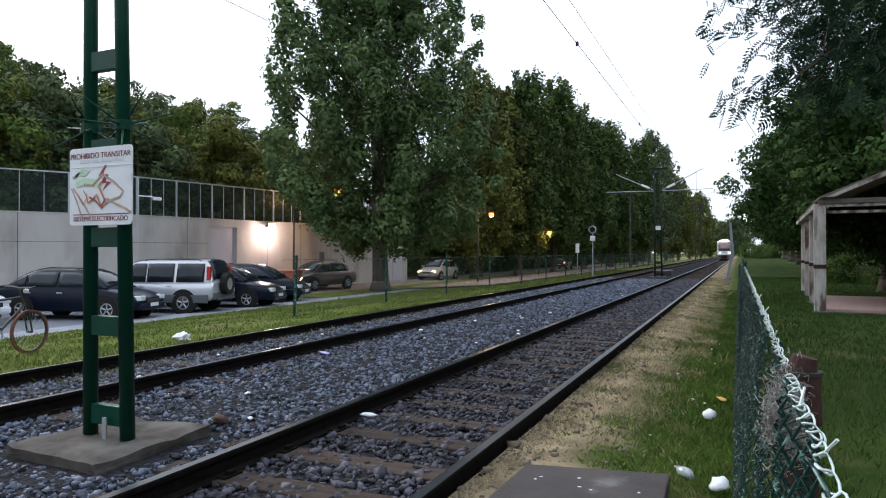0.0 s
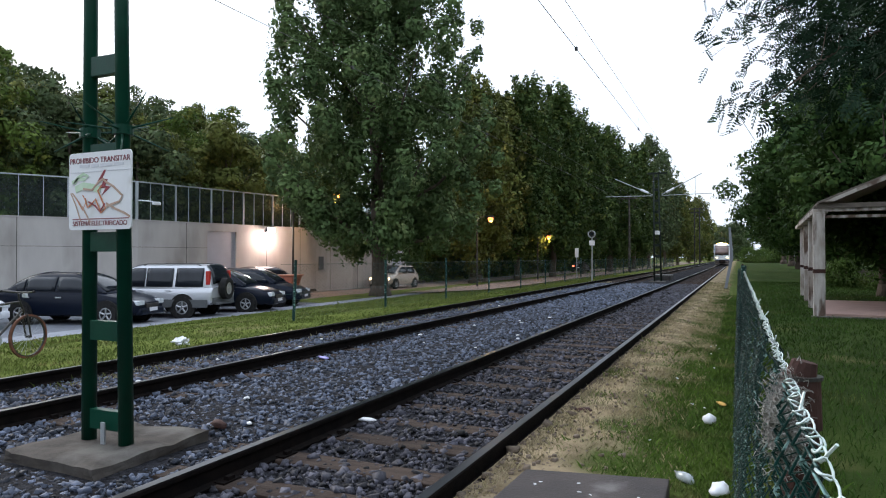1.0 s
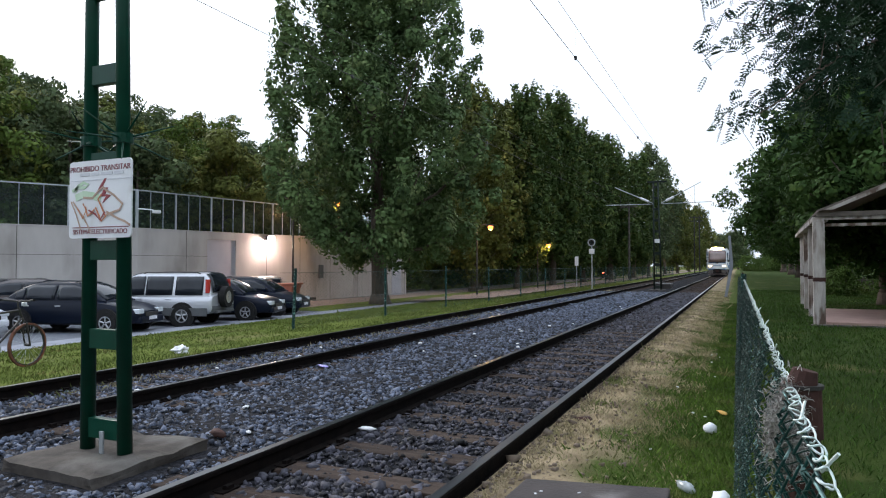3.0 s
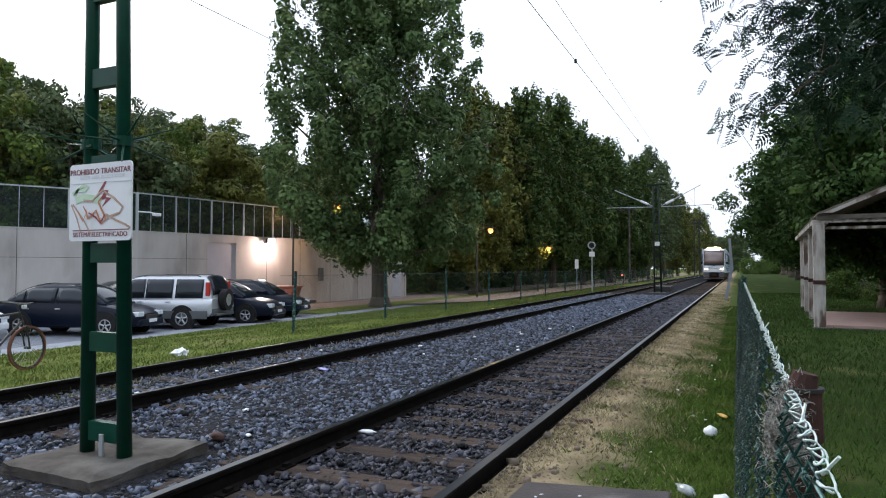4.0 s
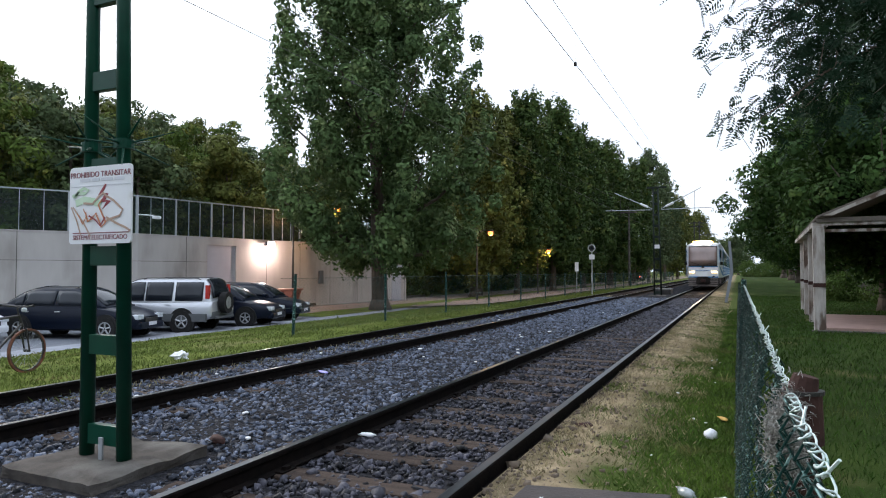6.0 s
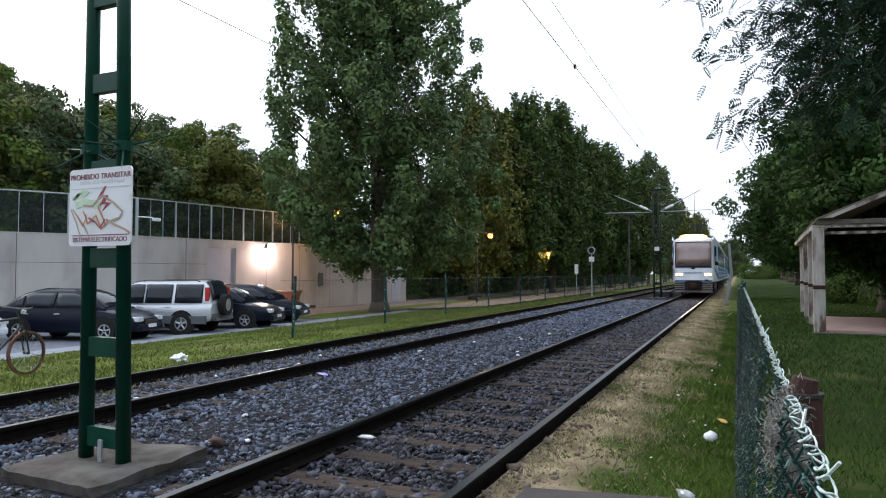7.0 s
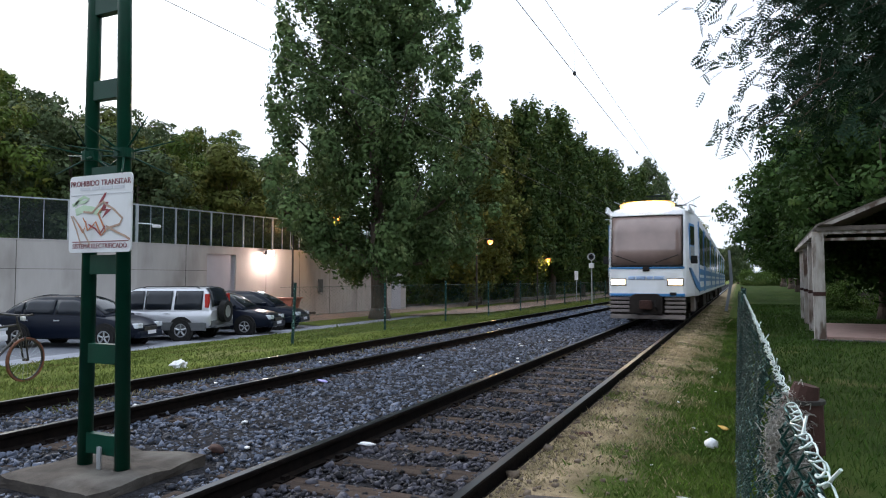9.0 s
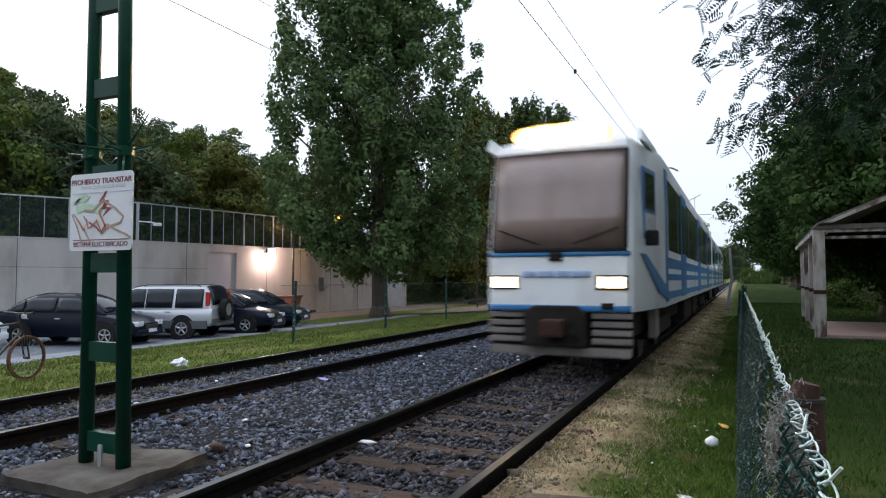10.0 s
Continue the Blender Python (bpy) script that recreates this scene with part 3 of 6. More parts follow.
def branch_tree(name, label, category, at, height, r, z0, limbs, per, lobe, leaves, leaf, material, seed, profile, trunk_r=0.2, lean=(0, 0), rise=0.5, group="", shown=16, tall=1.2, spire=0):
    """A tree whose limbs climb outwards from the trunk and carry rows of leafy lobes, with gaps between the limbs."""
    rng = np.random.default_rng(seed)
    ob = thing(name, label, category, at, group=group)
    tip_z = height * 0.93
    bend = lambda z: Vector((lean[0] * z / height + 0.14 * noise.noise((z * 0.3, seed, 0)), lean[1] * z / height + 0.14 * noise.noise((z * 0.3, seed, 9)), z))
    part("root_flare", tubed([bend(-0.1), bend(0.5)], trunk_r * 1.5, 12, trunk_r * 1.03), M["bark"], ob, smooth=True)
    part("trunk", tubed([bend(z) for z in np.linspace(-0.1, tip_z, 10)], trunk_r, 12, trunk_r * 0.14), M["bark"], ob, smooth=True)
    C, R = [], []
    for k in range(limbs):
        s = (k + rng.uniform(0.1, 0.9)) / limbs
        a = k * 2.39996 + rng.uniform(-0.35, 0.35)
        out = r * profile(s) * rng.uniform(0.72, 1.06)
        zt = z0 + (height - z0) * s
        base = bend(max(z0 * 0.72, min(tip_z, zt - out * rise * rng.uniform(0.7, 1.3))))
        tip = bend(zt) + Vector((math.cos(a) * out, math.sin(a) * out, 0))
        mid = base.lerp(tip, 0.55) + Vector((0, 0, -0.10 * out))
        if k % max(1, limbs // shown) == 0:
            part("limb", tubed([base, mid, tip], trunk_r * 0.34 * (1.15 - s), 6, 0.015), M["bark"], ob, smooth=True)
        for j in range(per):
            t = 0.24 + 0.80 * (j + rng.uniform(0, 0.9)) / per
            p = base.lerp(mid, t / 0.55) if t < 0.55 else mid.lerp(tip, (t - 0.55) / 0.45)
            C.append(tuple(p + Vector(rng.normal(0, lobe * 0.45, 3))))
            R.append(lobe * rng.uniform(0.55, 1.25) * (1.12 - 0.35 * t))
        for j in range(spire):
            C.append(tuple(tip + Vector((rng.normal(0, lobe * 0.3), rng.normal(0, lobe * 0.3), lobe * (0.6 + 0.75 * j)))))
            R.append(lobe * 0.5 * (1 - 0.28 * j))
    V, Fc = lobed_leaves(rng, C, R, leaves, leaf, tall=tall)
    child("crown", arr_mesh("crown", V, Fc, material), ob)
    return ob


def crown_points(rng, n, profile, z0, z1, r, lump=0.35, hollow=0.35, gap=-0.28):
    """Clump centres filling a crown whose radius follows profile(0..1), denser towards its outside, with lumps and gaps."""
    out = []
    off = rng.uniform(0, 50)
    while len(out) < n:
        s, a = rng.uniform(0, 1), rng.uniform(0, 2 * math.pi)
        q = math.sqrt(rng.uniform(hollow ** 2, 1))
        k = 1 + lump * noise.noise((math.cos(a) * 1.6 + off, math.sin(a) * 1.6, s * 5.0)) * 1.6
        rr = r * profile(s) * q * k
        p = (math.cos(a) * rr, math.sin(a) * rr, z0 + (z1 - z0) * s)
        if noise.noise((p[0] * 0.55 + off, p[1] * 0.55, p[2] * 0.55)) > gap:
            out.append(p)
    return np.array(out)


def zigzag_mesh(y0, y1, pitch, h, r, lean=0.0, sides=3, sag=0.0, seed=1, depth=0.006):
    """Chain link along y: upright zigzag wires woven into their neighbours, as arrays."""
    rng = np.random.default_rng(seed)
    V, Fc = [], []
    n_w = int((y1 - y0) / pitch)
    n_s = int(h / (pitch * 0.5))
    ang = [2 * math.pi * k / sides for k in range(sides)]
    for i in range(n_w):
        yc = y0 + i * pitch
        top = h * (1 - sag * (0.5 + 0.5 * noise.noise((yc * 0.8, seed, 0))))
        base = len(V)
        for j in range(n_s + 1):
            z = top * j / n_s
            y = yc + (pitch * 0.53 if (j + i) % 2 else -pitch * 0.53) * 1.0
            x = lean * (z / h) + depth * (1 if j % 2 else -1) + 0.034 * noise.noise((yc * 2.3, z * 2.6, seed))
            for a in ang:
                V.append((x + r * math.cos(a), y + r * math.sin(a), z))
        for j in range(n_s):
            for k in range(sides):
                a, b = base + j * sides + k, base + j * sides + (k + 1) % sides
                Fc.append((a, b, b + sides, a + sides))
    return V, Fc


def slab(pts, thick, bevel=0.0):
    """A flat panel with the given outline, thick metres deep behind it."""
    bm = bmesh.new()
    P = [Vector(p) for p in pts]
    nrm = (P[1] - P[0]).cross(P[2] - P[0]).normalized()
    a = [bm.verts.new(p) for p in P]
    b = [bm.verts.new(p - nrm * thick) for p in P]
    n = len(P)
    bm.faces.new(a)
    bm.faces.new(b[::-1])
    for i in range(n):
        bm.faces.new((a[i], b[i], b[(i + 1) % n], a[(i + 1) % n]))
    bmesh.ops.recalc_face_normals(bm, faces=bm.faces[:])
    if bevel:
        bmesh.ops.bevel(bm, geom=bm.edges[:], offset=bevel, segments=2, affect="EDGES")
    return bm


def loft(rings, close=True):
    """A skin over rings of equal length, with closed ends."""
    bm = bmesh.new()
    R = [[bm.verts.new(p) for p in r] for r in rings]
    n = len(R[0])
    for a, b in zip(R, R[1:]):
        for k in range(n):
            bm.faces.new((a[k], a[(k + 1) % n], b[(k + 1) % n], b[k]))
    if close:
        bm.faces.new(R[0][::-1])
        bm.faces.new(R[-1])
    bmesh.ops.recalc_face_normals(bm, faces=bm.faces[:])
    return bm


def disc(c, axis, r, t, n=20, r_in=0.0):
    """A disc or ring of thickness t about an axis ('x' or 'y')."""
    bm = bmesh.new()
    put = (lambda a, q, h: (c[0] + h, c[1] + q * math.cos(a), c[2] + q * math.sin(a))) if axis == "x" else \
          (lambda a, q, h: (c[0] + q * math.cos(a), c[1] + h, c[2] + q * math.sin(a)))
    A = [2 * math.pi * k / n for k in range(n)]
    rows = [[bm.verts.new(put(a, q, h)) for a in A] for q, h in ((r, -t / 2), (r, t / 2), (max(r_in, 0.001), t / 2), (max(r_in, 0.001), -t / 2))]
    for i in range(4):
        u, v = rows[i], rows[(i + 1) % 4]
        for k in range(n):
            bm.faces.new((u[k], u[(k + 1) % n], v[(k + 1) % n], v[k]))
    bmesh.ops.recalc_face_normals(bm, faces=bm.faces[:])
    return bm


def lettering(name, text, size, material, parent, m, label=""):
    """Raised lettering in the built-in font, as a mesh, centred on m."""
    cu = bpy.data.curves.new(name, "FONT")
    cu.body, cu.size, cu.extrude, cu.align_x = text, size, 0.0015, "CENTER"
    tmp = bpy.data.objects.new(name, cu)
    me = bpy.data.meshes.new_from_object(tmp)
    bpy.data.objects.remove(tmp)
    me.materials.clear()
    me.materials.append(material)
    return child(name, me, parent, m, label)

# ---------------------------------------------------------------- ground and tracks
RAIL = 0.16
NEAR, FAR = -2.32, -6.45          # centre lines of the two tracks
LOW = -0.1                        # level of the grass and the road

ROAD = -0.48                      # level of the road and parking bay

tagged(new("ground", arr_mesh("ground", [(-900, -300, ROAD - 0.03), (900, -300, ROAD - 0.03), (900, 2500, ROAD - 0.03), (-900, 2500, ROAD - 0.03)],
                              [(0, 1, 2, 3)], M["grass"])), "uneven green grass on dark soil", "ground", kind="structure")
sheet("grass_verge", -14.7, -7.6, -30, 300, [(-14.7, -0.42), (-12.6, -0.30), (-10.6, -0.13), (-7.6, -0.07)], M["grass"], 24, 200, 0.04, 0.1,
      "mown green verge sloping from the track to the path", "grass verge")
sheet("lawn", 0.42, 90, -12, 300, [(0.42, -0.05), (3, -0.04), (90, -0.1)], M["lawn"], 60, 200, 0.03, 0.0, "lawn beside the track with tree shade in its green", "lawn")
sheet("track_verge", -1.52, 0.5, -12, 300, [(-1.52, 0.05), (-1.12, 0.05), (-0.6, -0.02), (0.3, -0.045), (0.5, -0.075)], M["verge"], 36, 420, 0.016, 0.0,
      "trodden dry grass by the rail turning to green turf", "grass verge")


def ballast_bed():
    """The crushed-stone bed under both tracks, with sloping shoulders."""
    prof = [(-8.3, LOW - 0.06), (-7.75, -0.02), (-7.2, 0.0), (-5.6, 0.0), (-4.4, 0.015), (-3.2, 0.0), (-1.6, 0.0), (-1.45, -0.02), (-1.1, LOW - 0.1)]
    ys = np.concatenate([np.linspace(-15, 40, 221), np.linspace(41, 240, 120)])
    V, Fc, n = [], [], 0
    xs = np.interp(np.linspace(0, len(prof) - 1, 41), range(len(prof)), [p[0] for p in prof])
    zs = np.interp(xs, [p[0] for p in prof], [p[1] for p in prof])
    for y in ys:
        for x, z in zip(xs, zs):
            V.append((x + 0.05 * noise.noise((x * 2, y * 2, 4)), y, z + 0.03 * noise.noise((x * 3, y * 3, 1))))
    n = len(xs)
    Fc = [(j * n + i, j * n + i + 1, (j + 1) * n + i + 1, (j + 1) * n + i) for j in range(len(ys) - 1) for i in range(n - 1)]
    tagged(new("ballast_bed", arr_mesh("ballast_bed", V, Fc, M["ballast"])), "crushed-stone track bed, darkened for the shade between stones", "track bed", kind="structure")


ballast_bed()

RAIL_SECTION = [(-0.062, 0.0), (0.062, 0.0), (0.062, 0.012), (0.012, 0.026), (0.010, 0.105), (0.034, 0.118), (0.035, 0.142), (0.028, 0.150),
                (-0.028, 0.150), (-0.035, 0.142), (-0.034, 0.118), (-0.010, 0.105), (-0.012, 0.026), (-0.062, 0.012)]


def railway(x, label):
    tr = thing("railway_track", label, "railway track", (x, 0, 0), group="railway tracks", kind="structure")
    for s in (-0.7525, 0.7525):
        bm = prism([(s + a, b + 0.01) for a, b in RAIL_SECTION], "y", -15, 260)
        rail = part("rail", bm, M["rust"], tr, "rusty steel rail")
        head = boxed(s - 0.030, s + 0.030, -15, 260, 0.159, 0.1625)
        part("running_surface", head, M["railhead"], rail, "worn shiny rail top")
    rng = np.random.default_rng(int(-x * 100))
    me = bpy.data.meshes.new("sleeper")
    bm = boxed(-1.2, 1.2, -0.12, 0.12, -0.13, 0.018, bevel=0.012)
    bm.to_mesh(me)
    bm.free()
    me.materials.append(M["sleeper"])
    plate = bpy.data.meshes.new("baseplate")
    bm = bmesh.new()
    for s in (-0.7525, 0.7525):
        box(bm, s - 0.13, s + 0.13, -0.08, 0.08, 0.012, 0.03)
        for e in (-0.1, 0.1):
            box(bm, s + e - 0.02, s + e + 0.02, -0.03, 0.03, 0.03, 0.055)
    bm.to_mesh(plate)
    bm.free()
    plate.materials.append(M["rust"])
    for i in range(170):
        m = pose(rng.uniform(-0.03, 0.03), -13.4 + 0.62 * i + rng.uniform(-0.04, 0.04), rng.uniform(-0.012, 0.006), 0, 0, rng.uniform(-1, 1))
        s = child("sleeper", me, tr, m)
        if 15 < i < 75:
            child("baseplate", plate, s)
    return tr


railway(NEAR, "rusty running rails on old timber sleepers in grey ballast")
railway(FAR, "second rusty track with weeds along its rails")


def ballast_stones():
    """Loose stones lying on the bed, dense near the camera's end."""
    rng = np.random.default_rng(5)
    chip = np.array([(x, y, z) for z in (-1, 1) for x, y in ((-1, -1), (1, -1), (1, 1), (-1, 1))], float) * 0.72
    quad = np.array([(0, 3, 2, 1), (4, 5, 6, 7), (0, 1, 5, 4), (1, 2, 6, 5), (2, 3, 7, 6), (3, 0, 4, 7)])
    n = 105000
    u = rng.uniform(0, 1, n)
    y = 1.2 + 36 * u ** 1.55
    y = np.where(rng.uniform(0, 1, n) < 0.13, rng.uniform(-13, 1.2, n), y)
    x = rng.uniform(-7.9, -1.15, n)
    on_sleeper = (np.abs(x - NEAR) < 0.72) & (np.abs(((y + 13.4 + 0.31) % 0.62) - 0.31) < 0.10)
    keep = ~(on_sleeper & (rng.uniform(0, 1, n) < 0.5))
    for c in (NEAR - 0.7525, NEAR + 0.7525, FAR - 0.7525, FAR + 0.7525):
        keep &= np.abs(x - c) > 0.075
    keep &= ~((x > -4.85) & (x < -3.7) & (y > 2.95) & (y < 4.15))
    keep &= ~((x > -1.45) & (rng.uniform(0, 1, n) < 0.96))
    x, y = x[keep], y[keep]
    n = len(x)
    z = np.where(x > -1.5, -0.04, 0.0) + np.where(x < -7.6, -0.05, 0.0) + rng.uniform(-0.005, 0.02, n)
    far = np.clip(y / 16, 0.92, 1.5)[:, None, None]
    size = 0.0225 * far * rng.lognormal(0, 0.34, (n, 1, 1)) * rng.uniform(0.6, 1.35, (n, 1, 3))
    P = chip[None] * size * rng.uniform(0.45, 1.2, (n, 8, 3))
    q = rng.normal(0, 1, (n, 4))
    q /= np.linalg.norm(q, axis=1)[:, None]
    w, v = q[:, None, :1], q[:, None, 1:]
    P = P + 2 * np.cross(v, np.cross(v, P) + w * P)
    V = P * np.array([1, 1, 0.85]) + np.stack([x, y, z], 1)[:, None]
    Fc = (quad[None] + (np.arange(n) * 8)[:, None, None]).reshape(-1, 4)
    tagged(new("ballast_stones", arr_mesh("ballast_stones", V.reshape(-1, 3), Fc, M["stone"])), "loose blue-grey crushed stones", "ballast", kind="stuff")


ballast_stones()

# path, parking bay, road and kerbs on the far side
sheet("path", -16.0, -14.7, -30, 300, [(-16, ROAD + 0.02), (-14.7, -0.43)], M["pave"], 4, 160, 0.0, 0.06, "pale concrete path edge", "path")
sheet("parking_bay", -36, -16.0, -30, 23.5, [(-36, ROAD), (-16, ROAD)], M["asphalt"], 4, 20, 0.0, 0.0, "grey asphalt parking bay", "parking bay")
sheet("road", -22.0, -18.2, 23.5, 300, [(-22, ROAD), (-18, ROAD)], M["earth"], 4, 80, 0.0, 0.05, "road with reddish lamp light in its colour", "road")
sheet("tree_strip", -18.2, -16.0, 23.5, 300, [(-18.2, ROAD + 0.02), (-16, ROAD + 0.04)], M["grass"], 6, 120, 0.03, 0.1, "strip of grass under the poplars", "grass verge")
sheet("dusty_ground", -16.0, -10.9, 31.0, 300, [(-16, -0.38), (-14.7, -0.35), (-12.6, -0.23), (-10.6, -0.06)], M["earth"], 10, 160, 0.02, 0.5,
      "grey ground behind the fence with reddish lamp light in its colour", "ground")
k = thing("kerb", "low concrete kerb along the road", "kerb", kind="structure")
for i in range(24):
    part("kerb_stone", boxed(-22.35, -22.05, 23.5 + i * 1.0, 24.48 + i * 1.0, ROAD - 0.1, ROAD + 0.14, bevel=0.02), M["concrete"], k)


# ---------------------------------------------------------------- concrete wall with its screen
WALL = [(-34.2, 2.3), (-23.9, 20.9), (-20.6, 40.0)]
TOP = 3.06


def wall_run(p, q, name, n_post, opening=None):
    """A thick concrete wall from p to q in its own space (x along it, y into it), with a framed screen on top."""
    d = Vector((q[0] - p[0], q[1] - p[1]))
    L = d.length
    w = thing(name, "grey cast concrete retaining wall with a post-and-glass screen", "wall", (p[0], p[1], 0), math.degrees(math.atan2(d.y, d.x)), kind="structure")
    spans = [(0, L)] if not opening else [(0, opening[0]), (opening[1], L)]
    for a, b in spans:
        part("wall_body", boxed(a, b, 0, 0.35, ROAD - 0.1, TOP), M["wall"], w)
    if opening:
        part("wall_body", boxed(opening[0], opening[1], 0, 0.35, 2.72, TOP), M["wall"], w)
    part("coping", boxed(0, L, -0.02, 0.37, TOP, TOP + 0.05, bevel=0.008), M["wall"], w)
    step = L / n_post
    for i in range(n_post + 1):
        part("post", boxed(i * step - 0.035, i * step + 0.035, 0.12, 0.20, TOP + 0.05, TOP + 1.72, bevel=0.006), M["steel"], w, "pale steel post")
        if i < n_post:
            x0, x1 = i * step + 0.04, (i + 1) * step - 0.04
            part("glass_pane", boxed(x0, x1, 0.15, 0.16, TOP + 0.08, TOP + 1.66), M["screen"], w, "dusky tinted pane")
            for q in (0.34, 0.67):
                xm = x0 + (x1 - x0) * q
                part("mullion", boxed(xm - 0.011, xm + 0.011, 0.13, 0.18, TOP + 0.05, TOP + 1.69), M["steel"], w)
    part("top_rail", boxed(0, L, 0.125, 0.185, TOP + 1.69, TOP + 1.74, bevel=0.006), M["steel"], w)
    # joints between the cast panels
    for i in range(1, int(L / 2.4) + 1):
        if i * 2.4 < L and not (opening and opening[0] - 0.1 < i * 2.4 < opening[1] + 0.1):
            part("joint", boxed(i * 2.4 - 0.012, i * 2.4 + 0.012, -0.004, 0.01, ROAD, TOP - 0.01), M["concrete"], w)
    part("joint", boxed(0, L if not opening else opening[0], -0.004, 0.01, 1.9, 1.915), M["concrete"], w)
    return w


M["screen"] = mat("tinted_screen", (0.10, 0.12, 0.12), 0.25, color2=(0.07, 0.085, 0.085), scale=0.8)
sc = M["screen"].node_tree
tb = sc.nodes.new("ShaderNodeBsdfTransparent")
tb.inputs[0].default_value = (0.74, 0.80, 0.80, 1)
mx = sc.nodes.new("ShaderNodeMixShader")
mx.inputs[0].default_value = 0.10
sc.links.new(tb.outputs[0], mx.inputs[1])
sc.links.new(sc.nodes["Principled BSDF"].outputs[0], mx.inputs[2])
sc.links.new(mx.outputs[0], sc.nodes["Material Output"].inputs["Surface"])

wall_run(WALL[0], WALL[1], "wall_1", 8)
w2 = wall_run(WALL[1], WALL[2], "wall_2", 10, opening=(3.55, 5.25))
d = part("metal_door", boxed(3.55, 5.25, 0.10, 0.16, ROAD, 2.72), M["doorgrey"], w2, "plain pale grey metal door")
wall_run(WALL[2], (-30.0, 44.5), "wall_3", 4)

# ---------------------------------------------------------------- masts and wires


def mast(at, height, label, paint):
    ob = thing("catenary_mast", label, "railway mast", at, group="catenary masts")
    mid = lambda z: 0.013 - 0.0135 * z
    for s in (-1, 1):
        part("tube_post", tubed([(mid(0) + s * 0.193, 0, 0), (mid(height) + s * (0.193 - 0.0095 * height), 0, height)], 0.053, 18, 0.047), paint, ob, smooth=True)
    z = 0.09
    while z < height - 0.2:
        w = 0.193 - 0.0095 * z - 0.02
        part("batten", boxed(mid(z) - w, mid(z) + w, -0.03, 0.03, z, z + 0.145, bevel=0.004), paint, ob)
        z += 0.655
    return ob


def footing(at):
    bm = prism([(-0.50, -0.5), (0.46, -0.52), (0.42, 0.53), (-0.5, 0.42)], "z", -0.2, 0.10)
    bmesh.ops.subdivide_edges(bm, edges=bm.edges[:], cuts=7, use_grid_fill=True)
    for v in bm.verts:
        q = v.co * 5 + Vector(at)
        v.co += Vector((noise.noise(q), noise.noise(q + Vector((9, 0, 0))), 0.8 * noise.noise(q + Vector((0, 9, 0))))) * 0.028
        if v.co.z > 0.03 and max(abs(v.co.x + 0.02), abs(v.co.y)) > 0.44:
            v.co.z -= 0.018
    ob = part("mast_footing", bm, M["concrete"], None)
    ob.matrix_basis = pose(*at)
    tagged(ob, "weathered square concrete footing among ballast", "footing")


footing((-4.27, 3.52, 0.0))
footing((-4.35, 40.8, -0.05))
near_mast = mast((-4.27, 3.46, 0.10), 7.0, "dark green double-tube mast with welded battens on a concrete footing", M["mastgreen"])
far_mast = mast((-4.35, 40.8, 0.05), 6.4, "dark green double-tube mast between the tracks with cantilever arms", M["mastdull"])
part("earth_strap", boxed(0.03, 0.07, -0.075, -0.06, 0.0, 0.16, bevel=0.004), M["steel"], near_mast, "pale metal earthing strap")


def spikes(mst, z):
    """A crown of steel spikes clamped round each tube against climbing."""
    rng = np.random.default_rng(17)
    for s in (-0.189, 0.153):
        part("spike_collar", tubed([(s, 0, z - 0.035), (s, 0, z + 0.035)], 0.072, 14), M["mastgreen"], mst)
        for k in range(10):
            a = 2 * math.pi * k / 10 + rng.uniform(-0.2, 0.2)
            e = rng.uniform(-0.75, 0.8)
            d = Vector((math.cos(a) * math.cos(e), math.sin(a) * math.cos(e), math.sin(e)))
            p = Vector((s, 0, z)) + d * 0.06
            part("spike", tubed([p, p + d * rng.uniform(0.22, 0.36)], 0.009, 6, 0.004), M["mastgreen"], mst)


spikes(near_mast, 2.29)
for s, up in ((-1, 6.15), (1, 6.25)):
    part("cantilever_arm", tubed([(s * 0.25, 0, 5.1), (s * 2.45, 0, up)], 0.024, 8), M["steel"], far_mast, "pale steel arm")
    part("registration_arm", tubed([(s * 0.25, 0, 5.05), (s * 3.0, 0, 5.08)], 0.022, 8), M["steel"], far_mast)
    part("insulator", tubed([(s * 0.5, 0, 5.225), (s * 0.95, 0, 5.44)], 0.07, 10), M["white"], far_mast, "white ribbed insulator")
    part("drop_rod", tubed([(s * 2.1, 0, 6.03 if s > 0 else 5.9), (s * 2.1, 0, 4.7)], 0.012, 6), M["dark"], far_mast)
part("mast_cap", boxed(-0.55, 0.55, -0.06, 0.06, 6.32, 6.42, bevel=0.01), M["mastdull"], far_mast)
part("number_plate", boxed(-0.14, 0.14, -0.08, -0.06, 2.75, 2.98), M["white"], far_mast, "small white plate")


def sign():
    """Warning sign, strapped to the mast's near face; graffiti over the middle."""
    ob = thing("warning_sign", "white enamel warning sign with maroon lettering, bolt symbol and sprayed graffiti", "sign", (-4.252, 3.375, 1.945))
    w, h, r = 0.322, 0.285, 0.03
    out = []
    for cx, cz, a0 in ((w - r, h - r, 0), (-w + r, h - r, 90), (-w + r, -h + r, 180), (w - r, -h + r, 270)):
        out += [(cx + r * math.cos(radians(a0 + d)), cz + r * math.sin(radians(a0 + d))) for d in (0, 30, 60, 90)]
    part("plate", prism(out, "y", 0.0, 0.012), M["signwhite"], ob)

    def P(px, pz):
        return (-w + (px - 124) * 0.00605, h - (pz - 299) * 0.00428 - 0.0)

    def bar(name, x0, x1, z0, z1, m, lab=""):
        a, b = P(x0, z0), P(x1, z1)
        part(name, boxed(a[0], b[0], -0.003, 0.001, b[1], a[1]), m, ob, lab)

    up = 90
    lettering("heading", "PROHIBIDO TRANSITAR", 0.058, M["signred"], ob, pose(0, -0.002, h - 0.079, up), "maroon capitals")
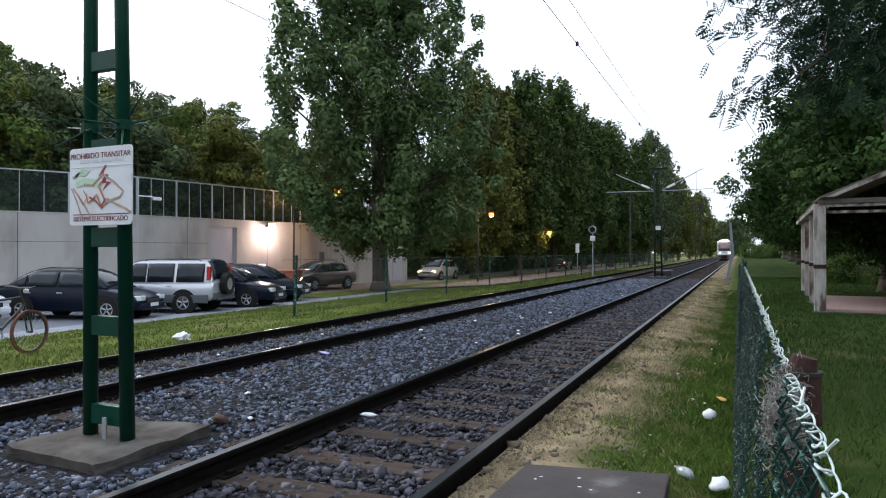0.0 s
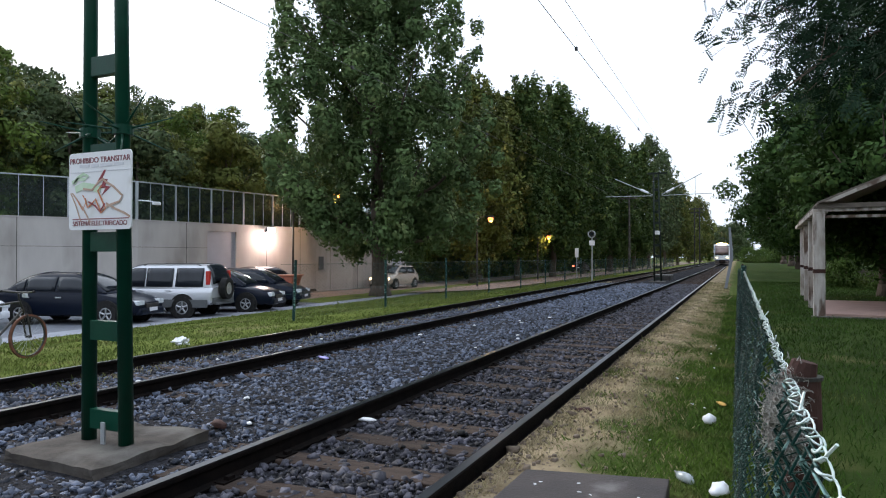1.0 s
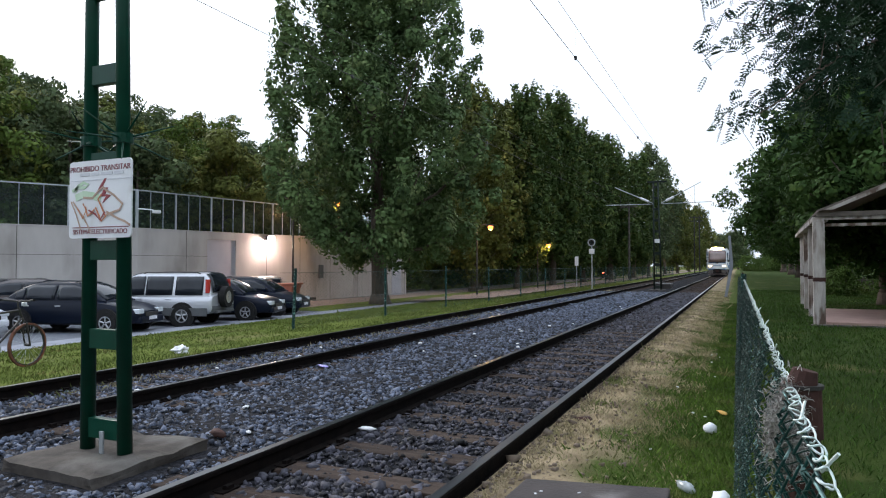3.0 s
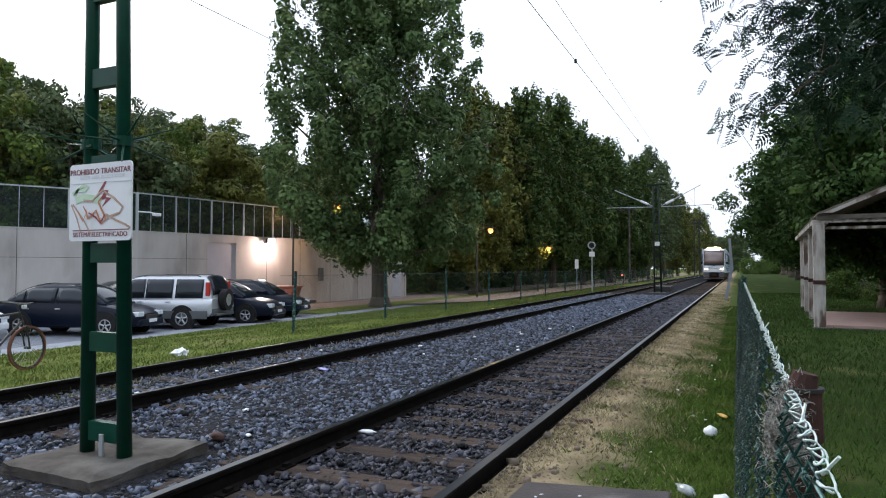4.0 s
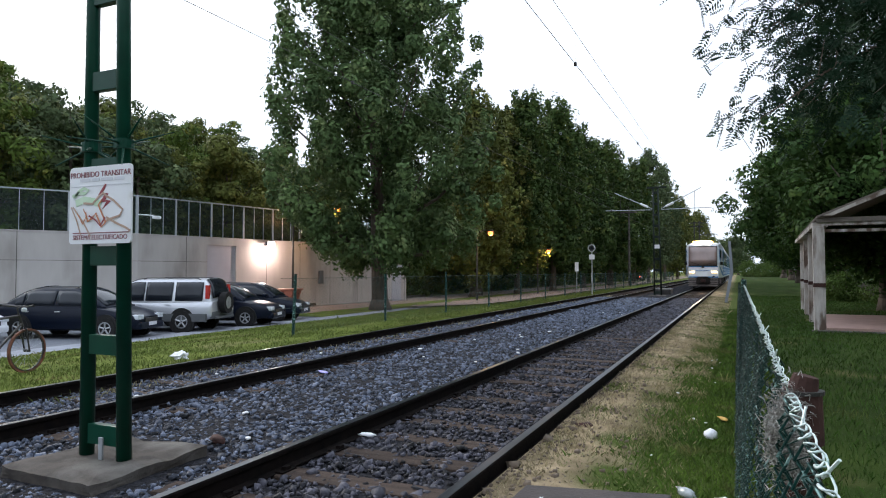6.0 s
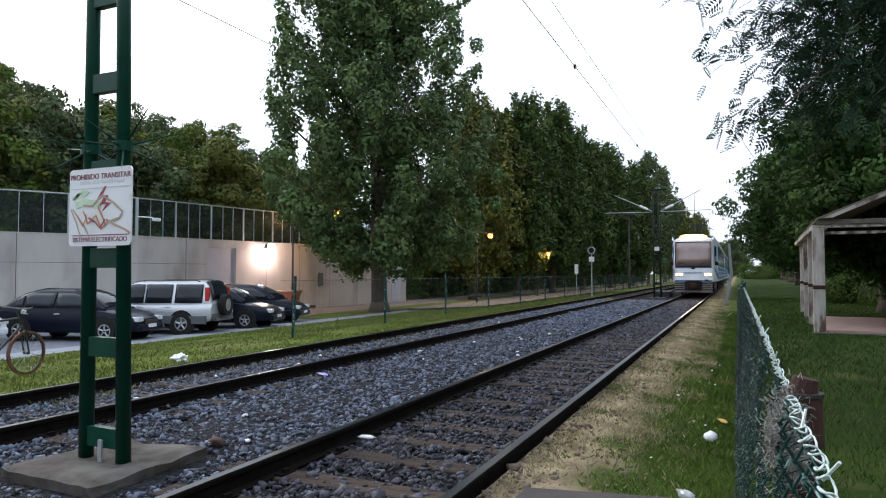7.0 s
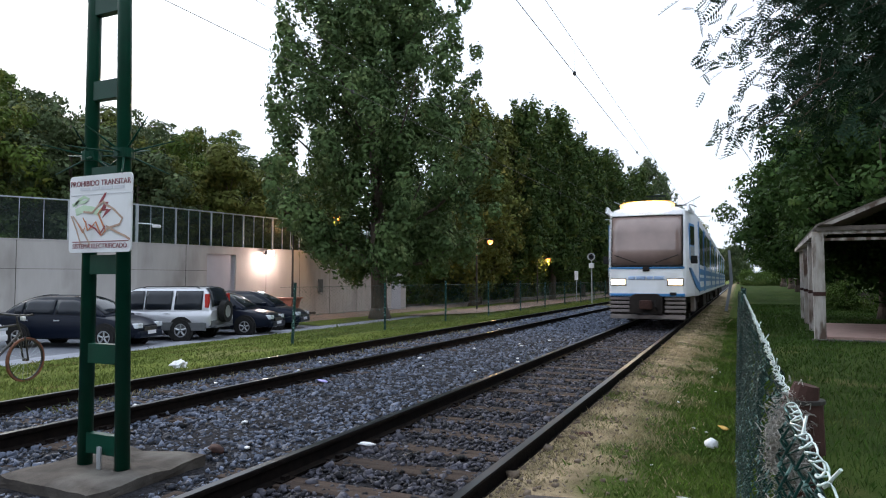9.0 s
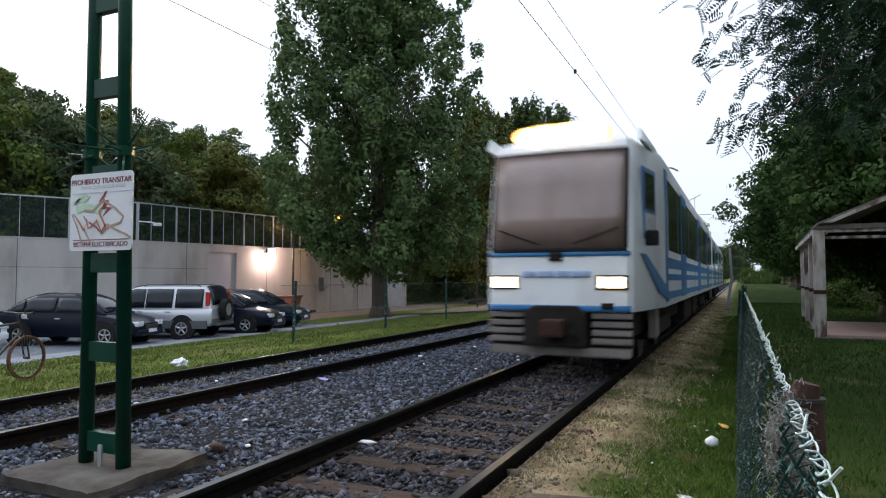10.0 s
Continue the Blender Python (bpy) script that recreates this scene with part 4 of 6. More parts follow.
    lettering("footer", "SISTEMA ELECTRIFICADO", 0.050, M["signred"], ob, pose(0.005, -0.002, -h + 0.03, up), "maroon capitals")
    for x0, x1 in ((143, 160), (163, 176), (179, 199), (202, 218)):
        bar("faded_line", x0, x1, 320, 325, M["signpale"], "faded unreadable line")
    bar("rule", 127, 231, 332, 333.3, M["signpale"])
    bar("rule", 131, 227, 413, 414.6, M["signred"])
    part("bolt_symbol", prism([P(*q) for q in ((186, 331), (175, 349), (185, 349), (179, 362), (189, 361), (182, 374), (197, 360), (187, 358), (192, 347), (182, 346), (189, 331))],
                              "y", -0.0035, 0.001), M["bolt"], ob, "dark red lightning bolt")

    def stroke(name, pts, wd, m, y=-0.005):
        q = [P(*p) for p in pts]
        a, b = [], []
        for i, p in enumerate(q):
            d = Vector(q[min(i + 1, len(q) - 1)]) - Vector(q[max(i - 1, 0)])
            n = Vector((-d.y, d.x)).normalized() * wd
            a.append((p[0] + n.x, p[1] + n.y))
            b.append((p[0] - n.x, p[1] - n.y))
        part(name, prism(a + b[::-1], "y", y, y + 0.002), m, ob)

    stroke("graffiti", [(128, 368), (138, 392), (146, 418)], 0.005, M["spraybrown"])
    stroke("graffiti", [(131, 368), (150, 395), (163, 420)], 0.006, M["spraybrown"], -0.0057)
    stroke("graffiti", [(150, 362), (166, 364), (176, 352), (184, 346), (190, 352), (202, 360), (217, 376), (212, 386), (196, 391), (190, 394)], 0.008, M["spraybrown"], -0.0064)
    stroke("graffiti", [(190, 388), (206, 398), (222, 406), (230, 412)], 0.008, M["spraybrown"], -0.0071)
    stroke("graffiti", [(154, 378), (158, 394), (166, 388), (172, 380), (182, 404), (189, 396), (184, 384), (176, 366), (182, 358)], 0.007, M["sprayorange"], -0.0078)
    stroke("graffiti", [(160, 384), (172, 392), (180, 402), (188, 388)], 0.006, M["bolt"], -0.0085)
    stroke("graffiti", [(140, 380), (150, 398), (156, 384), (150, 372)], 0.004, M["sprayorange"], -0.0092)
    stroke("spray_patch", [(130, 350), (140, 344), (152, 345), (158, 340), (150, 336), (140, 342), (134, 352)], 0.012, M["spraygreen"], -0.0045)
    stroke("spray_patch", [(136, 362), (150, 356), (168, 360), (180, 366)], 0.026, M["spraygreen"], -0.004)
    for z in (0.2, -0.2):
        part("strap", boxed(-0.26, 0.26, 0.013, 0.026, z - 0.015, z + 0.015), M["steel"], ob)


sign()

# overhead wires over both tracks
for x, zc, zm in ((NEAR, 4.75, 5.26), (FAR, 4.94, 5.6)):
    ob = thing("overhead_wire", "thin dark contact wire and messenger wire with droppers", "overhead wire", (x, 0, 0), group="overhead wires")
    part("contact_wire", tubed([(0.0, y, zc) for y in range(-20, 300, 20)], 0.0055, 5), M["dark"], ob)
    part("messenger_wire", tubed([(0.0, y, zm) for y in range(-20, 300, 20)], 0.0045, 5), M["dark"], ob)
    for y in (4.6, 10.36, 17.5, 26.0, 34.5):
        part("dropper", tubed([(0, y, zc), (0, y, zm)], 0.0014, 4), M["dark"], ob)
        part("clamp", boxed(-0.02, 0.02, y - 0.03, y + 0.03, zc - 0.03, zc + 0.03, bevel=0.006), M["dark"], ob)

# ---------------------------------------------------------------- trees
BROAD = lambda s: min(1.0, 0.80 + 1.4 * s) * (1 - s ** 5) ** 0.6 + 0.04
COLUMN = lambda s: min(1.0, 0.55 + 1.6 * s) * max(0.0, 1 - s ** 2.6) ** 0.75 + 0.06
ROUND = lambda s: math.sin(math.pi * (0.12 + 0.83 * s)) ** 0.6
branch_tree("poplar", "tall broad poplar in full dark-green leaf beside the path", "tree", (-16.4, 29.0, -0.45), 20.0, 5.75, 3.6, 88, 4, 0.80, 122000, 0.215,
            M["leaf_poplar"], 11, BROAD, 0.42, (-0.5, -0.3), 0.85, shown=26, tall=1.3, spire=1)
row_a = branch_tree("poplar", "yellow-green poplar with a leaning trunk beside the road", "tree", (-18.2, 46.2, ROAD), 14.2, 3.5, 2.8, 44, 3, 0.82, 22000, 0.30,
                    M["leaf_olive"], 12, COLUMN, 0.26, (0.9, -1.6), 1.0, "poplars along the road", 10, 1.4, 2)
row_b = branch_tree("poplar", "dark-green upright poplar in a row beside the road", "tree", (-16.2, 62.0, ROAD), 17.0, 3.55, 3.4, 44, 3, 0.95, 24000, 0.33,
                    M["leaf_row"], 13, COLUMN, 0.28, (0.3, -0.5), 1.2, "poplars along the road", 10, 1.5, 2)
row_c = branch_tree("poplar", "light sparse grey-green poplar further along the road", "tree", (-13.8, 116.0, ROAD), 21.8, 3.5, 4.0, 42, 3, 0.85, 12000, 0.40,
                    M["leaf_dusk"], 14, COLUMN, 0.28, (0.4, 0.3), 1.2, "poplars along the road", 8, 1.5, 2)
for src, x, y, k, a in ((row_b, -16.9, 53.2, 0.93, 40), (row_b, -15.6, 73, 1.0, 210), (row_b, -14.9, 86, 1.02, 300), (row_b, -14.2, 101, 1.02, 20),
                        (row_a, -19.4, 50.5, 1.0, 75), (row_b, -18.6, 58.5, 0.92, 160), (row_b, -17.8, 68, 0.95, 240), (row_b, -17.2, 80, 0.95, 330), (row_b, -16.6, 94, 0.95, 60),
                        (row_c, -13.3, 138, 1.03, 170), (row_a, -12.0, 152, 1.25, 170), (row_a, -11.6, 184, 1.3, 250), (row_a, -11.2, 228, 1.4, 320)):
    c = copy_thing(src, pose(x, y, ROAD, 0, 0, a))
    c.scale = (k * 1.04, k * 1.04, k)


# ---------------------------------------------------------------- wooded hillside behind the wall
def behind(x, y):
    """How far a place lies behind the two long runs of the wall."""
    return min((x + 23.9) * -0.875 + (y - 20.9) * 0.484, (x + 23.9) * -0.985 + (y - 20.9) * 0.17)


def hill(x, y):
    """The hillside's level: it climbs away from the wall and flattens off towards its crest."""
    s = (x + 23.9) * -0.985 + (y - 20.9) * 0.17
    return 1.45 + 0.315 * min(48.0, max(0.0, s - 3.0)) if behind(x, y) > 2.5 else -1.0


CREST = lambda x: 40.5 + 0.15 * (x + 61)
gx, gy = np.linspace(-90, -24.6, 34), np.linspace(-40, 60, 40)
V = [(x, y, hill(x, y) - 0.1 + 0.3 * noise.noise((x * 0.3, y * 0.3, 2))) for y in gy for x in gx]
Fc = [(j * 34 + i, j * 34 + i + 1, (j + 1) * 34 + i + 1, (j + 1) * 34 + i) for j in range(39) for i in range(33)]
tagged(new("hillside", arr_mesh("hillside", V, Fc, M["lawn"])), "dark wooded slope rising behind the concrete wall", "hillside", kind="structure")
kinds = []
for lab, m, seed, hh, rr in (("rounded dark-green tree on the slope behind the wall", "leaf_wood", 21, 7.4, 2.9), ("olive-yellow rounded tree on the slope", "leaf_yellow", 22, 6.4, 2.5),
                             ("dull grey-green tree on the slope", "leaf_dusk", 23, 7.0, 2.7), ("brownish olive tree on the slope", "leaf_olive", 24, 6.8, 2.8)):
    kinds.append(branch_tree("woodland_tree", lab, "tree", (-30.5 - 3 * len(kinds), 18 + 3 * len(kinds), hill(-30.5 - 3 * len(kinds), 18 + 3 * len(kinds))), hh, rr, 1.3, 22, 2, 0.85, 11000, 0.225, M[m], seed, ROUND, 0.17,
                             rise=0.6, group="woodland behind the wall", shown=4, tall=0.9))
rng = np.random.default_rng(8)
put = [(-30.5 - 3 * k, 18.0 + 3 * k) for k in range(4)]
for i in range(4000):
    x, y = rng.uniform(-74, -26.2), rng.uniform(0, 43)
    s = (x + 23.9) * -0.985 + (y - 20.9) * 0.17
    if behind(x, y) < 4.0 or y > CREST(x) or y < -0.55 * x - 3 or min((x - p[0]) ** 2 + (y - p[1]) ** 2 for p in put) < (2.9 if s < 26 else 3.6) ** 2:
        continue
    put.append((x, y))
    c = copy_thing(kinds[rng.choice(4, p=(0.42, 0.14, 0.24, 0.20))], pose(x, y, hill(x, y) - 0.15, 0, 0, rng.uniform(0, 360)))
    c.scale = [rng.uniform(0.78, 1.12)] * 3
for i in range(26):
    c = copy_thing(kinds[(0, 2, 0, 3)[i % 4]], pose(-27.0 + rng.uniform(-2.5, 1.5) + 0.17 * i, 44 + i * 5.2, ROAD, 0, 0, rng.uniform(0, 360)))
    c.scale = [rng.uniform(1.0, 1.5)] * 3
for i in range(34):
    c = copy_thing(kinds[(0, 3, 0, 2)[i % 4]], pose(-23.6 + rng.uniform(-1.0, 0.8) + 0.12 * i, 45.5 + i * 3.3, ROAD - 0.3, 0, 0, rng.uniform(0, 360)))
    c.scale = [rng.uniform(0.62, 0.85)] * 3
for i in range(9):
    c = copy_thing(kinds[i % 3], pose(-34 + i * 4.0, 262 + rng.uniform(-14, 14), ROAD, 0, 0, rng.uniform(0, 360)))
    c.scale = [rng.uniform(1.5, 2.2)] * 3

side = branch_tree("broadleaf_tree", "dense green tree beside the lawn", "tree", (5.2, 30, -0.05), 8.8, 4.1, 2.7, 46, 3, 0.92, 30000, 0.225,
                   M["leaf_right"], 31, ROUND, 0.28, rise=0.6, group="trees beside the lawn", shown=10, tall=0.85)
# those from (12, 16) to (-19, -28) are unseen, added to darken reflections
for x, y, s, a in ((5.0, 41, 1.15, 50), (5.4, 55, 1.35, 120), (6.2, 73, 1.55, 200), (7.2, 95, 1.7, 280), (8.2, 125, 1.8, 20), (9.2, 165, 1.9, 90), (20.0, 37, 1.0, 200),
                   (14, 47, 1.1, 20), (22, 40, 1.1, 90), (12, 16, 1.2, 10), (13, 4, 1.2, 70), (12, -8, 1.2, 150), (9, -18, 1.2, 220), (1, -25, 1.3, 260), (-9, -28, 1.3, 300), (-19, -28, 1.3, 20), (10.0, 215, 1.9, 150), (0.0, 290, 1.6, 10), (-6, 300, 1.5, 60)):
    c = copy_thing(side, pose(x, y, -0.05, 0, 0, a))
    c.scale = (s, s, s)


def acacia(at):
    """A tree of drooping feathered fronds: leaflets in pairs along each stalk."""
    rng = np.random.default_rng(44)
    ob = thing("acacia_tree", "spreading tree with feathery pinnate leaves overhanging the lawn", "tree", at)
    bm = bmesh.new()
    tube(bm, [(0.2, 0.1, -0.1), (0.1, 0.0, 1.6), (0.0, 0.1, 3.2), (-0.2, 0.2, 5.0), (-0.3, 0.2, 7.2)], 0.27, 12, 0.06)
    part("trunk", bm, M["bark"], ob, smooth=True)
    C, D = [], []
    tw = bmesh.new()
    for k in range(104):
        a = 2 * math.pi * k / 104 * 9 + rng.uniform(-0.3, 0.3)
        z0 = 3.75 + 3.1 * rng.uniform(0, 1) ** 1.2
        reach = rng.uniform(3.0, 4.55) * (1.0 - 0.09 * max(0, z0 - 4.5) ** 1.5)
        d = Vector((math.cos(a), math.sin(a), 0))
        tip = d * reach + Vector((0, 0, z0 + rng.uniform(-0.7, 0.7)))
        base = Vector((-0.1, 0.1, z0))
        pts = [base.lerp(tip, s) + Vector((0, 0, 0.9 * math.sin(math.pi * s) * (0.4 + 0.6 * s))) for s in np.linspace(0, 1, 7)]
        part("limb", tubed(pts, 0.034, 6, 0.009), M["bark"], ob, smooth=True)
        for j in range(13):
            s = 0.34 + 0.67 * (j / 12)
            p = base.lerp(tip, s) + Vector((0, 0, 0.9 * math.sin(math.pi * s) * (0.4 + 0.6 * s)))
            q = p + Vector(np.clip(rng.normal(0, 0.42, 3), -0.7, 0.7)) * (1.15 - 0.5 * s)
            tube(tw, [p, q], 0.008, 4, 0.004, False)
            for f in range(22):
                C.append(q + Vector(np.clip(rng.normal(0, 0.24, 3), -0.42, 0.42)))
                D.append(d * 0.7 + Vector(rng.normal(0, 0.75, 3)) + Vector((0, 0, -0.35)))
    C = np.array([tuple(c) for c in C])
    D = np.array([tuple(c) for c in D])
    D /= np.linalg.norm(D, axis=1)[:, None]
    n, m = len(C), 6
    S = np.cross(D, rng.normal(0, 1, (n, 3)))
    S /= np.linalg.norm(S, axis=1)[:, None]
    L = rng.uniform(0.15, 0.27, (n, 1))
    V = []
    for k in range(m):
        t = (k + 0.8) / m
        base = C + D * L * t + np.array([0, 0, -0.05]) * t * t
        ll = 0.062 * math.sin(math.pi * (0.12 + 0.8 * t)) + 0.013
        for s in (-1, 1):
            tip = base + S * s * ll + D * ll * 0.45
            wd = D * 0.0165
            mid = (base + tip) / 2
            V.append(np.stack([base, mid + wd, tip, mid - wd], 1))
    part("twig_spray", tw, M["bark"], ob)["kind"] = "stuff"
    st = np.cross(D, S) * 0.003
    V.append(np.stack([C - st, C + st, C + D * L + st - np.array([0, 0, 0.05]), C + D * L - st - np.array([0, 0, 0.05])], 1))
    V = np.stack(V, 1).reshape(-1, 3)
    child("crown", arr_mesh("crown", V, np.arange(len(V)).reshape(-1, 4), M["leaf_acacia"]), ob)


acacia((4.12, 9.9, -0.05))

# ---------------------------------------------------------------- cars


def wheel(parent, x, y, r, side, rim_m, spokes=5):
    """A wheel with its tyre and a spoked rim, facing side (+1: the car's left)."""
    w = part("wheel", disc((x, y, r), "y", r, 0.19, 28, r * 0.62), M["black"], parent, "black tyre with spoked rim")
    bm = disc((x, y + side * 0.04, r), "y", r * 0.63, 0.09, 24, r * 0.52)
    for k in range(spokes):
        a = 2 * math.pi * k / spokes + 0.3
        d = Vector((math.cos(a), 0, math.sin(a)))
        c = Vector((x, y + side * 0.075, r))
        tube(bm, [c + d * r * 0.08, c + d * r * 0.56], r * 0.085, 6, r * 0.075)
    part("rim", bm, rim_m, w, "silver spoked rim")
    part("brake_disc", disc((x, y + side * 0.0, r), "y", r * 0.5, 0.03, 20), M["grime"], w)
    return w


def car_body(stations):
    """The lower body: stations blended smoothly along its length, with a shoulder line and tucked sills."""
    st = np.array(stations, float)
    t = np.linspace(0, 1, len(st))
    rings = []
    for u in np.linspace(0, 1, 25):
        k = min(len(st) - 2, int(u * (len(st) - 1)))
        f = u * (len(st) - 1) - k
        p0, p1, p2, p3 = (st[min(len(st) - 1, max(0, k + d))] for d in (-1, 0, 1, 2))
        x, w, zb, zt = p1 + 0.5 * f * (p2 - p0 + f * (2 * p0 - 5 * p1 + 4 * p2 - p3 + f * (3 * (p1 - p2) + p3 - p0)))
        h = zt - zb
        half = [(0.0, zb), (w * 0.86, zb), (w * 0.955, zb + 0.05), (w * 0.99, zb + h * 0.25), (w, zb + h * 0.48), (w * 0.995, zb + h * 0.66), (w * 0.975, zb + h * 0.80), (w * 0.935, zt - h * 0.07),
                (w * 0.86, zt - h * 0.015), (w * 0.5, zt + 0.014), (0.0, zt + 0.022)]
        rings.append([(x, a, b) for a, b in half] + [(x, -a, b) for a, b in half[-2:0:-1]])
    return loft(rings)


class Cabin:
    """The upper body between the feet of the windscreen (A) and rear window (D), with roof ends B and C."""

    def __init__(self, A, B, C, D, zb, zr, w0, w1, back):
        self.A, self.B, self.C, self.D, self.zb, self.zr, self.w0, self.w1, self.back = A, B, C, D, zb, zr, w0, w1, back

    def roof(self, x):
        f = math.sin(min(1.0, max(0.0, (self.A - x) / (self.A - self.B))) * math.pi / 2) ** 0.92
        r = math.sin(min(1.0, max(0.0, (x - self.D) / (self.C - self.D))) * math.pi / 2) ** self.back
        mid = (x - (self.B + self.C) / 2) / (self.A - self.D)
        return self.zb + (self.zr - self.zb) * min(f, r) - 0.10 * mid * mid

    def width(self, x, z):
        v = min(1.0, max(0.0, (z - self.zb) / (self.zr - self.zb)))
        e = (x - (self.A + self.D) / 2) / ((self.A - self.D) / 2)
        return (self.w0 + (self.w1 - self.w0) * v ** 1.25) * (1 - 0.13 * e ** 4)

    def top(self, x, y):
        z = self.roof(x)
        return z + 0.03 - 0.055 * (abs(y) / (0.93 * self.width(x, z))) ** 2.4

    def skin(self):
        rings = []
        for x in np.linspace(self.D, self.A, 27):
            z = self.roof(x)
            half = [(0.0, self.zb - 0.08), (self.width(x, self.zb), self.zb - 0.08)]
            half += [(self.width(x, self.zb + q * (z - self.zb)), self.zb + q * (z - self.zb - 0.05)) for q in (0.0, 0.3, 0.6, 0.85)]
            half += [(self.width(x, z) * q, self.top(x, self.width(x, z) * q)) for q in (0.93, 0.75, 0.4, 0.0)]
            rings.append([(x, a, b) for a, b in half] + [(x, -a, b) for a, b in half[-2:0:-1]])
        return loft(rings)

    def patch(self, rows, out, flip=False):
        """A thin pane over rows of points, its face pushed out along its normal."""
        bm = bmesh.new()
        G = [[bm.verts.new(p) for p in r] for r in rows]
        for a, b in zip(G, G[1:]):
            for k in range(len(a) - 1):
                bm.faces.new((a[k], a[k + 1], b[k + 1], b[k])[::-1 if flip else 1])
        bm.normal_update()
        bmesh.ops.solidify(bm, geom=bm.faces[:], thickness=-out)
        return bm

    def side_pane(self, x0, x1, s):
        rows = []
        for q in (0.0, 0.35, 0.7, 1.0):
            row = []
            for x in np.linspace(x0, x1, 9):
                lo, hi = self.zb + 0.035, max(self.zb + 0.04, min(self.zr - 0.10, self.roof(x) - 0.075))
                z = lo + (hi - lo) * q
                row.append((x, s * (self.width(x, z) + 0.006), z))
            rows.append(row)
        return self.patch(rows, 0.012, s > 0)

    def end_pane(self, x0, x1):
        """A screen over the sloping end from x0 (low) to x1 (high)."""
        rows = []
        for x in np.linspace(x0, x1, 8):
            w = self.width(x, self.roof(x)) * 0.88
            rows.append([(x, y, self.top(x, y) + 0.008) for y in np.linspace(-w, w, 9)])
        return self.patch(rows, 0.012, x1 > x0)


def make_car(name, label, at, rz, paint, kind="sedan", rim="alloy", lit=False, group="parked cars", lower=None):
    """x forward, y to the car's left. kind: sedan, hatch or suv."""
    ob = thing(name, label, "car", at, rz, group=group)
    P = M[paint]
    if kind == "suv":
        L, r, wb = 2.22, 0.345, (1.32, -1.28)
        st = [(-2.22, 0.74, 0.52, 0.95), (-2.12, 0.84, 0.42, 0.99), (-1.2, 0.885, 0.34, 1.00), (0.6, 0.885, 0.34, 0.99), (1.2, 0.875, 0.36, 0.97), (1.95, 0.80, 0.42, 0.88), (2.2, 0.66, 0.48, 0.74)]
        A, zb, w0 = 1.15, 1.03, 0.80
        cab, wins = Cabin(1.22, 0.30, -1.92, -2.20, 0.96, 1.69, 0.84, 0.68, 0.55), ((0.03, 0.86), (-0.92, -0.02), (-1.92, -1.02))
    elif kind == "hatch":
        L, r, wb = 1.9, 0.285, (1.22, -1.24)
        st = [(-1.88, 0.66, 0.42, 0.86), (-1.78, 0.78, 0.30, 0.92), (-1.0, 0.82, 0.24, 0.93), (0.7, 0.82, 0.24, 0.91), (1.15, 0.80, 0.25, 0.86), (1.7, 0.74, 0.28, 0.74), (1.9, 0.60, 0.36, 0.60)]
        A, zb, w0 = 0.98, 0.88, 0.74
        cab, wins = Cabin(1.05, 0.05, -1.15, -1.86, 0.88, 1.42, 0.76, 0.58, 0.7), ((-0.30, 0.72), (-1.35, -0.36))
    else:
        L, r, wb = 2.25, 0.315, (1.36, -1.30)
        st = [(-2.22, 0.68, 0.45, 0.90), (-2.08, 0.82, 0.32, 0.99), (-1.3, 0.865, 0.25, 1.00), (0.6, 0.865, 0.25, 0.95), (1.2, 0.85, 0.25, 0.90), (1.9, 0.78, 0.28, 0.76), (2.22, 0.58, 0.36, 0.62)]
        A, zb, w0 = 1.15, 0.94, 0.76
        cab, wins = Cabin(1.28, 0.05, -0.80, -2.02, 0.93, 1.47, 0.80, 0.58, 0.95), ((-0.22, 0.86), (-1.20, -0.28), (-1.50, -1.25))
    bm = car_body(st)
    part("body", bm, P, ob, smooth=False)
    ob.children[-1].data.shade_smooth()
    ob.children[-1].data.set_sharp_from_angle(angle=radians(38))
    part("cabin", cab.skin(), P, ob)
    ob.children[-1].data.shade_smooth()
    ob.children[-1].data.set_sharp_from_angle(angle=radians(40))
    for s in (1, -1):
        for x0, x1 in wins:
            part("side_window", cab.side_pane(x0, x1, s), M["carglass"], ob, "dark side glass", smooth=True)
        part("mirror", boxed(A - 0.32, A - 0.14, s * (w0 + 0.05) if s > 0 else s * (w0 + 0.20), s * (w0 + 0.20) if s > 0 else s * (w0 + 0.05), zb + 0.0, zb + 0.13, bevel=0.03), P, ob)
        y = s * (st[3][1] + 0.004)
        for x0, x1 in wins[:2]:
            xh = x0 + 0.04
            part("door_handle", boxed(xh, xh + 0.17, min(y, y + s * 0.025), max(y, y + s * 0.025), zb - 0.17, zb - 0.135, bevel=0.008), M["alloy"] if paint == "navy" else P, ob)
        for x in wb:
            # the body has no wheel wells; a black disc gives their shade
            part("wheel_arch", disc((x, s * (st[3][1] - 0.045), r + 0.015), "y", r + 0.075, 0.11, 28), M["black"], ob, "black disc standing in for the shade inside the arch")
            wheel(ob, x, s * (st[3][1] - 0.06), r, s, M[rim])
        yl = st[-1][1]
        part("headlight", boxed(L - 0.30, L - 0.02, min(s * (yl - 0.22), s * (yl + 0.07)), max(s * (yl - 0.22), s * (yl + 0.07)), st[-1][3] - 0.06, st[-1][3] + 0.08, bevel=0.03),
             M["headlamp"] if lit else M["clearlens"], ob, "lit headlight" if lit else "clear headlight")
        yt = st[0][1]
